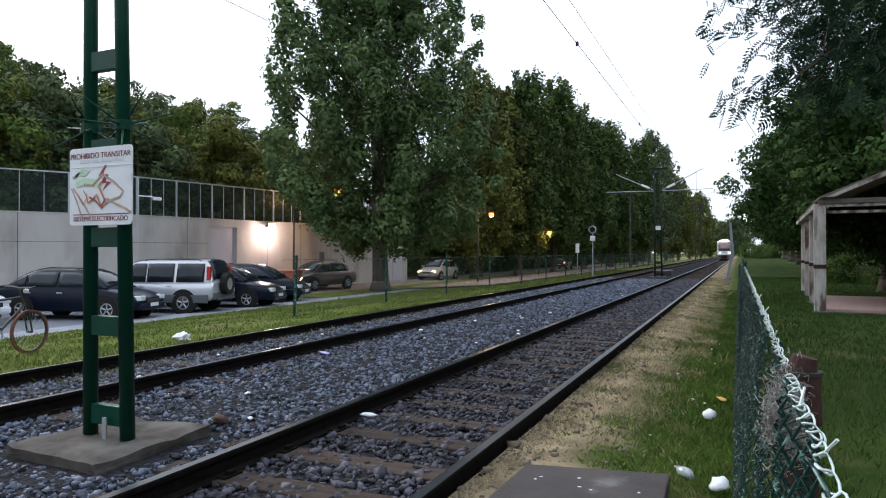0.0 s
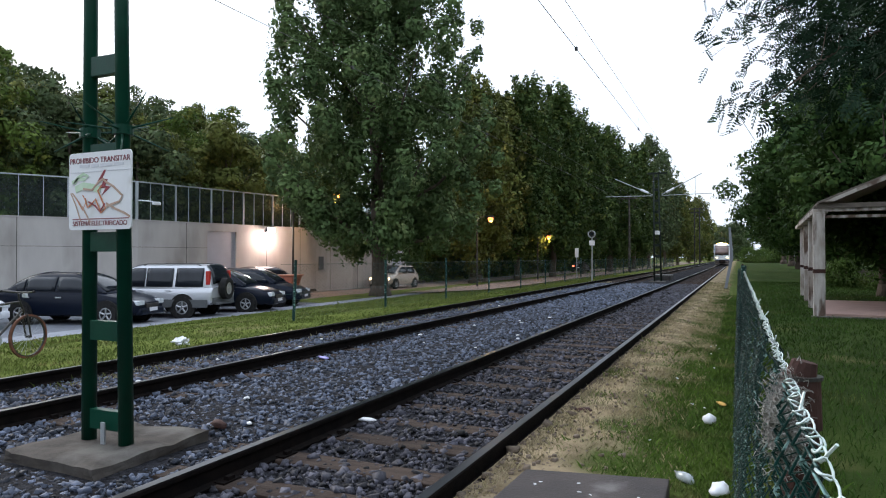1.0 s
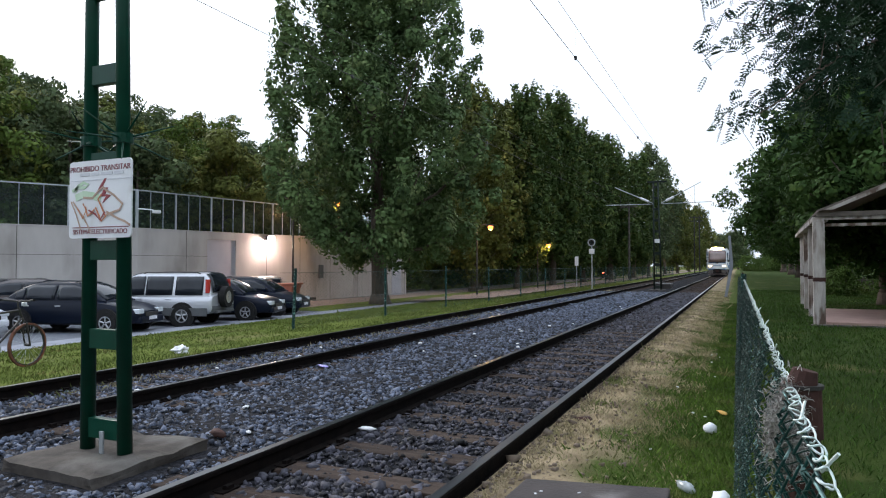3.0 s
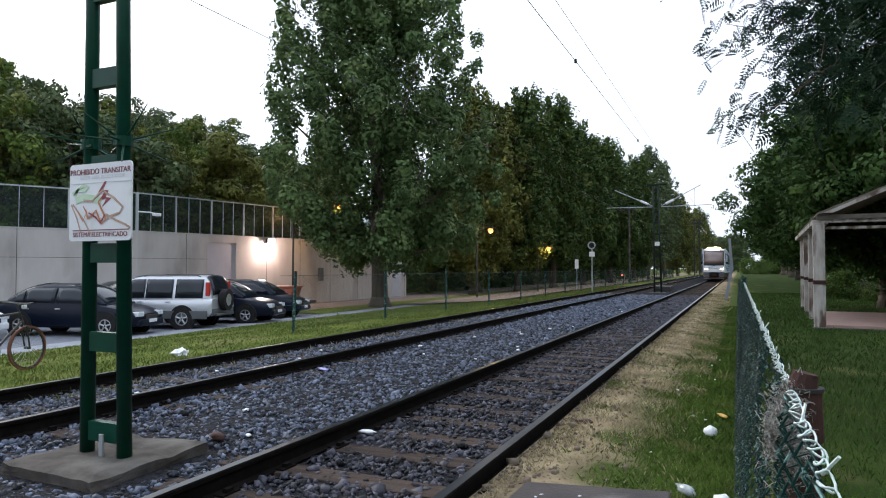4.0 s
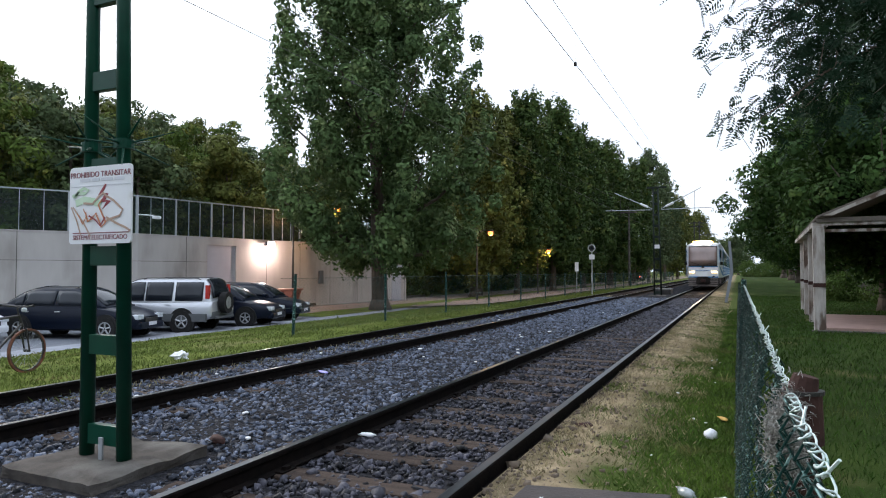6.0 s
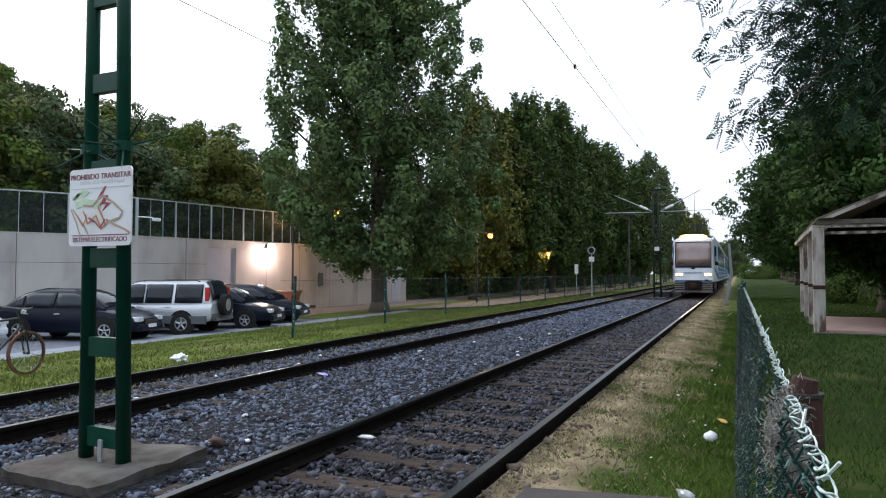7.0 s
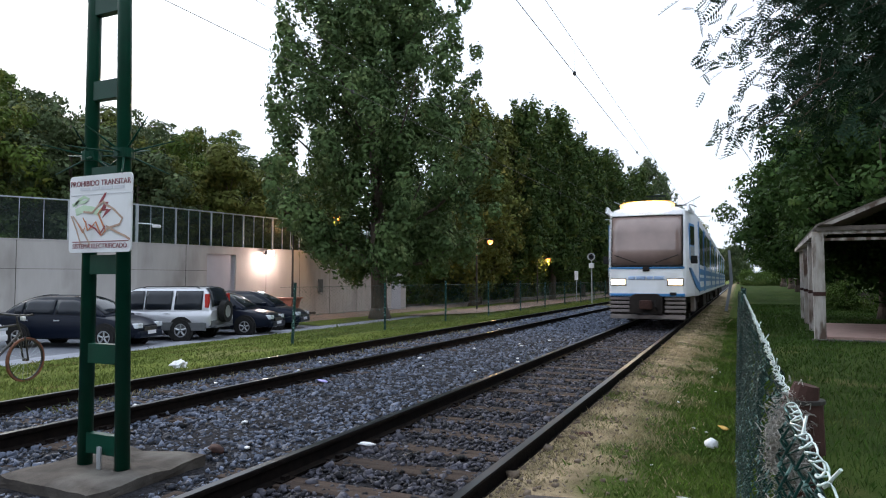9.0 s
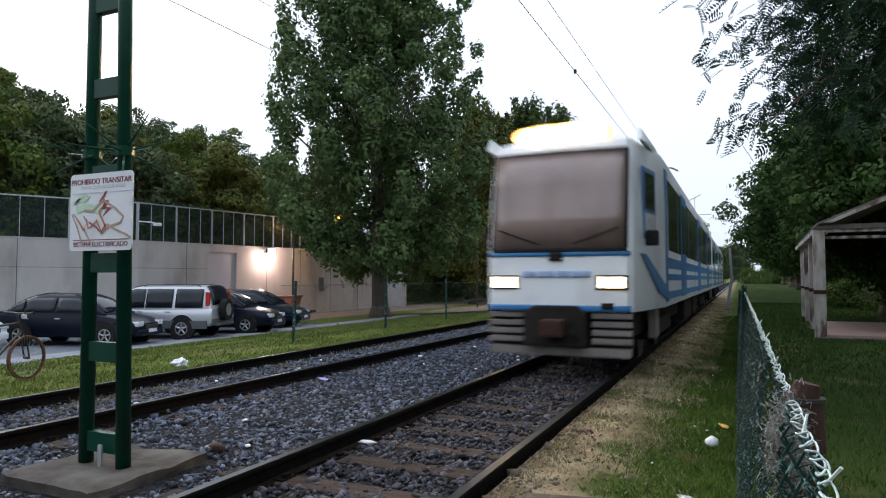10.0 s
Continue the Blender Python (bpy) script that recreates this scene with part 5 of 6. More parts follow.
        if kind == "suv":
            part("tail_light", boxed(-2.13, -2.0, min(s * 0.66, s * 0.775), max(s * 0.66, s * 0.775), 1.06, 1.50, bevel=0.02), M["tail"], ob, "tall red tail light")
        else:
            part("tail_light", boxed(-L + 0.0, -L + 0.14, min(s * (yt - 0.15), s * (yt + 0.05)), max(s * (yt - 0.15), s * (yt + 0.05)), 0.70, 0.86, bevel=0.02), M["tail"], ob, "red tail light")
    part("windscreen", cab.end_pane(cab.A - 0.06, cab.B + 0.12), M["carglass"], ob, "dark glass", smooth=True)
    part("rear_window", cab.end_pane(cab.D + 0.03 * (cab.C - cab.D), cab.C - 0.1 * (cab.C - cab.D)), M["carglass"], ob, "dark glass", smooth=True)
    low = M[lower] if lower else P
    part("front_bumper", boxed(L - 0.35, L + 0.03, -st[-1][1] - 0.02, st[-1][1] + 0.02, st[-1][2] - 0.08, st[-1][2] + 0.12, bevel=0.06), low, ob)
    part("rear_bumper", boxed(-L - 0.03, -L + 0.25, -st[0][1] - 0.04, st[0][1] + 0.04, st[0][2] - 0.08, st[0][2] + 0.14, bevel=0.06), low, ob)
    part("grille", boxed(L - 0.10, L + 0.012, -0.32, 0.32, st[-1][3] - 0.14, st[-1][3] - 0.02, bevel=0.015), M["dark"], ob, "dark grille with pale trim")
    part("number_plate", boxed(L + 0.02, L + 0.04, -0.2, 0.2, st[-1][2] + 0.02, st[-1][2] + 0.12), M["signpale"], ob, "plain number plate")
    part("number_plate", boxed(-L - 0.035, -L - 0.02, -0.2, 0.2, st[0][2] + 0.1, st[0][2] + 0.2), M["signpale"], ob, "plain number plate")
    if kind == "suv":
        for s in (1, -1):
            part("roof_rail", tubed([(0.2, s * 0.56, 1.67), (0.1, s * 0.56, 1.72), (-1.6, s * 0.56, 1.72), (-1.75, s * 0.56, 1.67)], 0.018, 6), M["dark"], ob, "dark roof rail")
            part("cladding", boxed(-2.1, 2.0, min(s * 0.83, s * 0.90), max(s * 0.83, s * 0.90), 0.34, 0.60, bevel=0.02), M["plastic"], ob, "grey plastic cladding")
        sw = part("spare_wheel", disc((-2.36, 0.05, 0.92), "x", 0.345, 0.2, 28, 0.2), M["black"], ob, "black spare wheel on the tailgate")
        part("rim", disc((-2.42, 0.05, 0.92), "x", 0.21, 0.06, 20, 0.03), M["alloy"], sw)
        part("tow_step", boxed(-2.34, -2.1, -0.6, 0.6, 0.42, 0.50, bevel=0.02), M["plastic"], ob)
    return ob


TURN = 17
make_car("sedan_car", "black-blue sedan parked nose towards the grass", (-17.85, 13.6, ROAD), TURN, "navy")
make_car("sport_utility_car", "silver sport utility car with a spare wheel on its tailgate", (-17.58, 16.25, ROAD), 180 + TURN, "silver", "suv", lower="plastic")
make_car("hatchback_car", "dark blue hatchback parked beside the silver car", (-17.25, 18.7, ROAD), TURN, "navy", "sedan")
make_car("hatchback_car", "dark sedan at the end of the parked row", (-17.95, 21.25, ROAD), TURN, "navy", "sedan")
make_car("sedan_car", "white car parked beside a dark sedan", (-20.15, 10.45, ROAD), TURN, "carwhite")
road_car_dark = make_car("sedan_car", "dark sedan driving with its headlights on", (-20.0, 29.1, ROAD), -96, "maroon", "sedan", lit=True, group="cars on the road")
road_car_pale = make_car("hatchback_car", "pale beige hatchback driving with its headlights on", (-20.0, 43.6, ROAD), -96, "beige", "hatch", lit=True, group="cars on the road")
far_car = make_car("hatchback_car", "small car driving away along the road", (-20.0, 75.0, ROAD), 94, "maroon", "hatch", group="cars on the road")
for o in far_car.children:
    if o.name.startswith("tail_light"):
        o.data = o.data.copy()
        o.data.materials[0] = M["taillit"]

# ---------------------------------------------------------------- bicycle


def bicycle(at, rz):
    """x forward; the front wheel stands at the origin, turned a little."""
    ob = thing("bicycle", "dark bicycle with tan tyres leaning at the fence", "bicycle", at, rz)
    for x in (0.0, -1.02):
        w = part("wheel", disc((x, 0, 0.345), "y", 0.345, 0.036, 40, 0.315), M["cane"], ob, "worn tan tyre")
        part("rim", disc((x, 0, 0.345), "y", 0.317, 0.02, 40, 0.298), M["dark"], w)
        bm = bmesh.new()
        for k in range(18):
            a = 2 * math.pi * k / 18
            tube(bm, [(x, 0.02 if k % 2 else -0.02, 0.345), (x + 0.3 * math.cos(a), 0, 0.345 + 0.3 * math.sin(a))], 0.0022, 4)
        part("spokes", bm, M["steel"], w)
        part("hub", tubed([(x, -0.05, 0.345), (x, 0.05, 0.345)], 0.022, 10), M["dark"], w)
    F = [((-0.08, 0, 0.72), (-0.17, 0, 0.93)), ((-0.10, 0, 0.78), (-0.60, 0, 0.34)), ((-0.15, 0, 0.90), (-0.72, 0, 0.86)), ((-0.60, 0, 0.34), (-0.76, 0, 0.95)),
         ((-0.60, 0.03, 0.34), (-1.02, 0.05, 0.345)), ((-0.72, 0.03, 0.84), (-1.02, 0.05, 0.345))]
    for a, b in F:
        part("frame_tube", tubed([a, b], 0.018, 8), M["dark"], ob)
    for s in (-0.05, 0.05):
        part("fork_blade", tubed([(0, s, 0.345), (-0.07, s, 0.70), (-0.08, 0, 0.74)], 0.013, 8), M["dark"], ob)
    part("stem", tubed([(-0.17, 0, 0.92), (-0.19, 0, 1.02), (-0.12, 0, 1.04)], 0.014, 8), M["dark"], ob)
    part("handlebar", tubed([(-0.2, -0.29, 1.06), (-0.12, -0.12, 1.04), (-0.12, 0.12, 1.04), (-0.2, 0.29, 1.06)], 0.013, 8), M["dark"], ob)
    for s in (-1, 1):
        part("grip", tubed([(-0.2, s * 0.29, 1.06), (-0.25, s * 0.37, 1.06)], 0.018, 8), M["black"], ob)
    part("front_lamp", boxed(-0.10, -0.04, -0.03, 0.03, 0.96, 1.02, bevel=0.012), M["clearlens"], ob, "small clear lamp")
    part("saddle", loft([[(-0.92, -0.07, 0.97), (-0.92, 0.07, 0.97), (-0.92, 0.07, 1.01), (-0.92, -0.07, 1.01)], [(-0.72, -0.03, 0.97), (-0.72, 0.03, 0.97), (-0.72, 0.03, 1.01), (-0.72, -0.03, 1.01)],
                         [(-0.62, -0.015, 0.96), (-0.62, 0.015, 0.96), (-0.62, 0.015, 0.99), (-0.62, -0.015, 0.99)]]), M["black"], ob, "black saddle")
    part("chainring", disc((-0.60, -0.05, 0.34), "y", 0.09, 0.006, 24, 0.06), M["steel"], ob)
    for s in (-1, 1):
        part("crank", tubed([(-0.60, s * 0.06, 0.34), (-0.60 + s * 0.10, s * 0.08, 0.34 - s * 0.13)], 0.011, 6), M["steel"], ob)
        part("pedal", boxed(-0.60 + s * 0.10 - 0.045, -0.60 + s * 0.10 + 0.045, min(s * 0.08, s * 0.17), max(s * 0.08, s * 0.17), 0.34 - s * 0.13 - 0.012, 0.34 - s * 0.13 + 0.012, bevel=0.004), M["black"], ob)
    return ob


bicycle((-10.2, 6.85, -0.13), 100)

# ---------------------------------------------------------------- fences


def near_fence():
    ob = thing("chain_link_fence", "sagging dark green chain-link fence with a frayed bright top edge", "fence", (-0.035, 0, 0))
    for a, b, seed in ((0.5, 1.72, 3), (1.72, 25.5, 4)):
        V, Fc = zigzag_mesh(a, b, 0.052, 1.20, 0.0031, 0.14, 4 if a < 1 else 3, 0.03, seed, 0.01)
        child("chain_link", arr_mesh("chain_link", V, Fc, M["fencegreen"]), ob)
    V, Fc = zigzag_mesh(6.5, 25.5, 0.06, 1.12, 0.0022, 0.05, 3, 0.06, 9, 0.014)
    child("chain_link", arr_mesh("chain_link", V, Fc, M["fencegreen"]), ob, pose(0.005, 0, 0), "second loose layer of netting")
    # bright wire wound along the top edge
    rng = np.random.default_rng(2)
    for y0, y1, n, amp, thick in ((0.5, 1.66, 12, 0.0105, 0.0019), (1.80, 5.0, 10, 0.0085, 0.0017), (5.0, 14.0, 8, 0.009, 0.0018)):
        pts, y, ph = [], y0, 0.0
        while y < y1:
            w = 1.0 + 0.7 * noise.noise((y * 9, 1, 0))
            pts.append((0.135 + amp * w * math.cos(ph) + 0.010 * noise.noise((y * 4, 2, 0)), y + 0.014 * math.sin(ph * 2), 1.185 + amp * 0.8 * w * math.sin(ph + 0.8 * math.sin(y * 31)) + 0.010 * noise.noise((y * 3, 5, 0))))
            y += 0.064 / n * (1 + 0.5 * noise.noise((y * 5, 8, 0)))
            ph += 2 * math.pi / n
        part("top_coil", tubed(pts, thick, 6), M["galv"], ob, "bare bright wound wire", smooth=True)
    for k in range(16):
        y = 0.7 + 0.33 * k
        part("wire_end", tubed([(0.135, y, 1.18), (0.14 + rng.uniform(-0.02, 0.02), y + rng.uniform(-0.03, 0.03), 1.212)], 0.0026, 5), M["galv"], ob)
    # posts
    for y in (1.76, 25.4):
        post = part("fence_post", tubed([(0.16, y, -0.1), (0.165, y, 1.10)], 0.040, 16), M["rustpost"], ob, "rusted steel post with a cap")
        part("cap_collar", tubed([(0.165, y, 1.06), (0.165, y, 1.155), (0.168, y, 1.18)], 0.047, 16, 0.042), M["rustpost"], post)
        part("cap_rim", tubed([(0.168, y, 1.174), (0.168, y, 1.182)], 0.046, 16), M["dark"], post)
        part("cap_top", tubed([(0.168, y, 1.18), (0.176, y, 1.215)], 0.034, 12, 0.027), M["rustpost"], post)
    part("end_post", tubed([(0.10, 14.0, -0.1), (0.13, 14.0, 1.30)], 0.05, 10), M["fencegreen"], ob)
    # tangle of dry fibre caught on the post
    V, Fc = [], []
    for k in range(4200):
        p = Vector((0.128, 1.67, 1.085)) + Vector((rng.normal(0, 0.017), rng.normal(0, 0.022), rng.normal(0, 0.042)))
        d = Vector(rng.normal(0, 1, 3)).normalized() * rng.uniform(0.008, 0.028)
        n = Vector(rng.normal(0, 1, 3)).normalized() * 0.0010
        i = len(V)
        m = p + d * 0.5 + Vector(rng.normal(0, 0.006, 3))
        V += [tuple(p - n), tuple(p + n), tuple(m + n), tuple(m - n), tuple(p + d + n), tuple(p + d - n)]
        Fc += [(i, i + 1, i + 2, i + 3), (i + 3, i + 2, i + 4, i + 5)]
    child("fibre_tangle", arr_mesh("fibre_tangle", V, Fc, M["fibre"]), ob, None, "grey tangle of dry fibre")["kind"] = "stuff"


def far_fence():
    ob = thing("chain_link_fence", "green chain-link fence on thin green posts along the verge", "fence", (-10.1, 0, 0))
    V, Fc = zigzag_mesh(13.5, 120, 0.085, 1.40, 0.0032, 0.0, 3, 0.02, 4)
    child("chain_link", arr_mesh("chain_link", V, Fc, M["fencegreen"]), ob, pose(0, 0, -0.1))
    rng = np.random.default_rng(6)
    for i in range(23):
        y = 13.5 + 4.7 * i
        lean = -0.10 if i == 0 else rng.uniform(-0.03, 0.03)
        part("fence_post", tubed([(0, y, -0.25), (0.0, y - lean, 1.36 + rng.uniform(-0.03, 0.08))], 0.038, 8), M["fencegreen"], ob)
    for z in (1.28, 0.55):
        part("line_wire", tubed([(0, y, z) for y in range(13, 121, 6)], 0.005, 5), M["fencegreen"], ob)


near_fence()
far_fence()

# leaning old post and stay beyond the near fence
ob = thing("leaning_post", "pale leaning concrete post beside the track", "post", (-0.55, 33.5, -0.05))
part("post_body", slab([(-0.06, 0, 0), (0.06, 0, 0), (0.34, 0, 1.5), (0.24, 0, 2.9), (0.14, 0, 2.9), (0.20, 0, 1.5)], 0.1), M["pave"], ob)
part("post_foot", boxed(-0.12, 0.12, -0.02, 0.14, -0.1, 0.06, bevel=0.01), M["concrete"], ob)

# ---------------------------------------------------------------- shelter


def shelter():
    ob = thing("shelter", "old open timber shelter with peeling white posts", "shelter", (1.86, 19.1, -0.06), -1.9)
    for x, y, w in ((0.0, 0, 0.13), (0.06, 3.4, 0.12), (0.10, 6.8, 0.12), (0.14, 10.2, 0.12), (3.6, 10.2, 0.05), (7.0, 0, 0.13), (7.0, 10.2, 0.12)):
        p = part("post", boxed(x - w, x + w, y - w, y + w, 0, 2.66, bevel=0.012), M["oldwood"], ob, "peeling white timber post")
        part("post_board", boxed(x - w * 0.45, x + w * 0.45, y - w - 0.02, y - w + 0.001, 0.05, 2.6, bevel=0.004), M["oldwood"], p)
        part("rust_band", boxed(x - w - 0.006, x + w + 0.006, y - w - 0.026, y + w + 0.006, 1.12, 1.22), M["rustpost"], p, "rusty band")
    part("front_beam", boxed(-0.02, 7.3, -0.12, 0.10, 2.66, 2.76, bevel=0.01), M["oldwood"], ob)
    part("fascia", boxed(-0.05, 7.35, -0.16, -0.10, 2.74, 2.86, bevel=0.008), M["roofmetal"], ob)
    part("lower_rail", boxed(-0.12, 7.0, -0.05, 0.05, 2.50, 2.57, bevel=0.006), M["oldwood"], ob)
    part("side_beam", boxed(-0.14, 0.20, -0.1, 10.4, 2.62, 2.74, bevel=0.01), M["oldwood"], ob)
    part("side_beam", boxed(6.9, 7.1, -0.1, 10.4, 2.62, 2.74, bevel=0.01), M["oldwood"], ob)
    part("roof_slope", slab([(-0.02, 10.6, 2.86), (-0.02, -0.25, 2.86), (3.5, -0.25, 4.35), (3.5, 10.6, 4.35)], -0.05), M["roofmetal"], ob)
    part("roof_slope", slab([(3.5, 10.6, 4.35), (3.5, -0.25, 4.35), (7.35, -0.25, 2.80), (7.35, 10.6, 2.80)], -0.05), M["roofmetal"], ob)
    part("barge_board", slab([(0.1, -0.28, 2.90), (0.3, -0.28, 2.90), (3.5, -0.28, 4.30), (3.5, -0.28, 4.42)], 0.05), M["oldwood"], ob, "pale worn barge board")
    part("gable_panel", slab([(1.5, -0.2, 2.88), (5.5, -0.2, 2.88), (5.0, -0.2, 3.7), (3.5, -0.2, 4.25), (2.0, -0.2, 3.7)], 0.03), M["roofmetal"], ob)
    part("gable_window", boxed(1.55, 2.15, -0.25, -0.2, 2.98, 3.42), M["clearlens"], ob, "pale gable opening")
    part("floor_slab", boxed(0.16, 7.0, 0.1, 6.2, -0.2, 0.10, bevel=0.02), M["pink"], ob, "pinkish floor slab")
    for i in range(8):
        part("kerb_block", boxed(-0.2 + i * 0.92, 0.68 + i * 0.92, -0.32, -0.08, -0.2, 0.05, bevel=0.02), M["concrete"], ob)
    part("low_panel", boxed(0.10, 0.13, 0.4, 10.0, 1.9, 2.6), M["oldwood"], ob)


shelter()

# low hedge line and far wall behind the shelter
ob = thing("garden_wall", "low brownish wall beyond the lawn", "wall", (0, 0, 0), kind="structure")
part("wall_body", boxed(4.0, 60, 46.0, 46.25, -0.2, 0.75), M["roofmetal"], ob)
rngb = np.random.default_rng(77)
bush = None
for i in range(12):
    x, y, s = 4.6 + i * 1.7 + rngb.uniform(-0.3, 0.3), 38 + rngb.uniform(-2.5, 2.5), rngb.uniform(0.8, 1.4)
    if bush is None:
        bush = thing("bush", "rounded light-green bush on the lawn", "bush", (x, y, -0.1), group="bushes on the lawn")
        pts = crown_points(rngb, 60, ROUND, 0.1, 1.3, 0.9)
        V, Fc = leaf_cloud(rngb, pts, np.full((60, 3), 0.28), 70, 0.11)
        child("foliage", arr_mesh("foliage", V, Fc, M["leaf_bush"]), bush)
        part("stems", tubed([(0, 0, -0.1), (0.05, 0, 0.7)], 0.04, 6, 0.015), M["bark"], bush)
    else:
        c = copy_thing(bush, pose(x, y, -0.1, 0, 0, rngb.uniform(0, 360)))
        c.scale = (s, s, s)

for i in range(16):
    c = copy_thing(bush, pose(2.5 + i * 2.6, 190 + rngb.uniform(-8, 8), -0.1, 0, 0, rngb.uniform(0, 360)))
    c.scale = [rngb.uniform(2.2, 3.0)] * 3

# ---------------------------------------------------------------- lamps, signal and fixtures


def street_lamp(at, h, arm, label):
    ob = thing("street_lamp", label, "street lamp", at, group="street lamps")
    part("pole", tubed([(0, 0, -0.05), (0, 0, h)], 0.06, 10, 0.045), M["dark"], ob)
    ax, ay = arm
    part("arm", tubed([(0, 0, h - 0.05), (ax * 0.5, ay * 0.5, h + 0.18), (ax, ay, h + 0.15)], 0.03, 8), M["dark"], ob)
    hd = part("lamp_head", boxed(ax - 0.16, ax + 0.16, ay - 0.12, ay + 0.12, h + 0.07, h + 0.19, bevel=0.03), M["dark"], ob)
    bm = bmesh.new()
    bmesh.ops.create_uvsphere(bm, u_segments=16, v_segments=10, radius=0.17)
    bmesh.ops.translate(bm, vec=(ax, ay, h - 0.03), verts=bm.verts[:])
    part("globe", bm, M["sodium"], hd, "glowing orange globe", smooth=True)
    l = new("street_lamp_light", bpy.data.lights.new("street_lamp_light", "POINT"))
    l.data.energy, l.data.color, l.data.shadow_soft_size = 130, (1.0, 0.55, 0.2), 0.2
    l.location = (at[0] + ax, at[1] + ay, at[2] + h - 0.3)
    return ob


street_lamp((-14.9, 38.6, -0.42), 4.27, (0.9, 0.0), "dark street lamp with a glowing orange globe")
street_lamp((-14.9, 52.3, -0.42), 3.53, (0.9, 0.0), "dark street lamp glowing among the poplars")
street_lamp((-20.9, 27.9, ROAD), 5.35, (0.9, 2.7), "dark street lamp half hidden by poplar leaves")
street_lamp((-18.0, 96, ROAD), 4.4, (1.0, 0.0), "dark street lamp with a glowing orange globe")
street_lamp((-18.0, 130, ROAD), 4.4, (1.0, 0.0), "dark street lamp with a glowing orange globe")

along = Vector((WALL[2][0] - WALL[1][0], WALL[2][1] - WALL[1][1], 0)).normalized()
out = Vector((along.y, -along.x, 0))
fl = Vector((WALL[1][0], WALL[1][1], 0)) + along * 7.05
ob = thing("floodlight", "bright floodlight on a bracket at the top of the wall", "floodlight", (fl.x, fl.y, 2.75), math.degrees(math.atan2(along.y, along.x)))
part("bracket", boxed(-0.04, 0.04, -0.40, 0.0, 0.05, 0.11, bevel=0.006), M["dark"], ob)
hd = part("lamp_head", boxed(-0.22, 0.22, -0.52, -0.32, 0.0, 0.24, bevel=0.03), M["dark"], ob)
part("lens", boxed(-0.20, 0.20, -0.535, -0.522, 0.01, 0.22), M["flood"], hd, "glowing lens")
part("side_lens", boxed(-0.20, 0.20, -0.50, -0.34, -0.012, -0.002), M["flood"], hd, "glowing lower lens")
l = new("floodlight_light", bpy.data.lights.new("floodlight_light", "POINT"))
l.data.energy, l.data.color, l.data.shadow_soft_size = 150, (1.0, 0.74, 0.66), 0.12
p = fl + out * 0.75
l.location = (p.x, p.y, 2.55)

# small camera on a bracket on the screen
ob = thing("surveillance_camera", "small white surveillance camera on a bracket on the screen post", "camera", (WALL[1][0], WALL[1][1], 0), math.degrees(math.atan2(along.y, along.x)))
part("bracket", tubed([(0.05, 0.1, 3.95), (0.3, -0.30, 3.92), (0.45, -0.4, 3.90)], 0.025, 8), M["white"], ob)
part("housing", boxed(0.40, 0.78, -0.5, -0.36, 3.76, 3.90, bevel=0.04), M["white"], ob)

# door, meter box and notice on the wall's far end
side_rot = math.degrees(math.atan2(along.y, along.x))
base = Vector((WALL[1][0], WALL[1][1], 0))
ob = thing("meter_box", "small dark box fixed to the concrete wall", "box", (*(base + along * 11.2).xy, 0), side_rot)
part("case", boxed(-0.16, 0.16, -0.1, 0.0, 0.75, 1.5, bevel=0.015), M["plastic"], ob)
ob = thing("service_door", "narrow pale metal door at the wall's end", "door", (*(base + along * 18.3).xy, 0), side_rot)
part("leaf", boxed(-0.5, 0.5, -0.03, -0.004, ROAD, 1.75), M["doorgrey"], ob)
part("door_frame", boxed(-0.58, 0.58, -0.024, -0.002, 1.76, 1.84), M["steel"], ob)
ob = thing("notice", "small dark notice on the wall above a door", "sign", (*(base + along * 17.9).xy, 0), side_rot)
part("plate", boxed(-0.15, 0.15, -0.03, -0.003, 2.0, 2.55), M["plastic"], ob)

# red banner lying behind the parked cars
ob = thing("skip_container", "low orange-red container behind the parked cars", "container", (-20.6, 25.3, ROAD), 17)
part("tub", prism([(-1.3, 0.0), (1.3, 0.0), (1.65, 1.05), (-1.65, 1.05)], "y", -0.6, 0.6, bevel=0.03), M["container"], ob)
part("rim", boxed(-1.7, 1.7, -0.66, 0.66, 1.05, 1.12, bevel=0.02), M["container"], ob)


def signal():
    ob = thing("railway_signal", "round-hooded railway signal on a thin grey post", "railway signal", (-8.8, 43.8, -0.1))
    part("post", tubed([(0, 0, -0.1), (0, 0, 2.85)], 0.04, 10), M["steel"], ob)
    part("backboard", disc((0, 0, 3.08), "y", 0.22, 0.04, 28, 0.02), M["dark"], ob)
    part("hood", disc((0, -0.10, 3.08), "y", 0.25, 0.16, 28, 0.19), M["steel"], ob, "pale round hood")
    part("lens", disc((0, -0.05, 3.08), "y", 0.09, 0.05, 18), M["carglass"], ob)
    part("junction_box", boxed(-0.16, 0.16, -0.12, 0.08, 2.34, 2.66, bevel=0.02), M["white"], ob, "white box below the signal")
    part("side_arm", boxed(0.15, 0.34, -0.04, 0.04, 2.74, 2.82, bevel=0.01), M["dark"], ob)


signal()
ob = thing("marker_post", "small white marker board on a post", "marker", (-11.2, 50, -0.25))
part("post", tubed([(0, 0, -0.1), (0, 0, 1.7)], 0.035, 8), M["steel"], ob)
part("board", boxed(-0.14, 0.14, -0.03, 0.0, 1.7, 2.4, bevel=0.01), M["white"], ob)
ob = thing("utility_pole", "pale concrete pole with a cross-arm among the trees", "pole", (-11.4, 78, -0.3))
part("shaft", tubed([(0, 0, -0.1), (0, 0, 8.9)], 0.14, 10, 0.09), M["concrete"], ob)
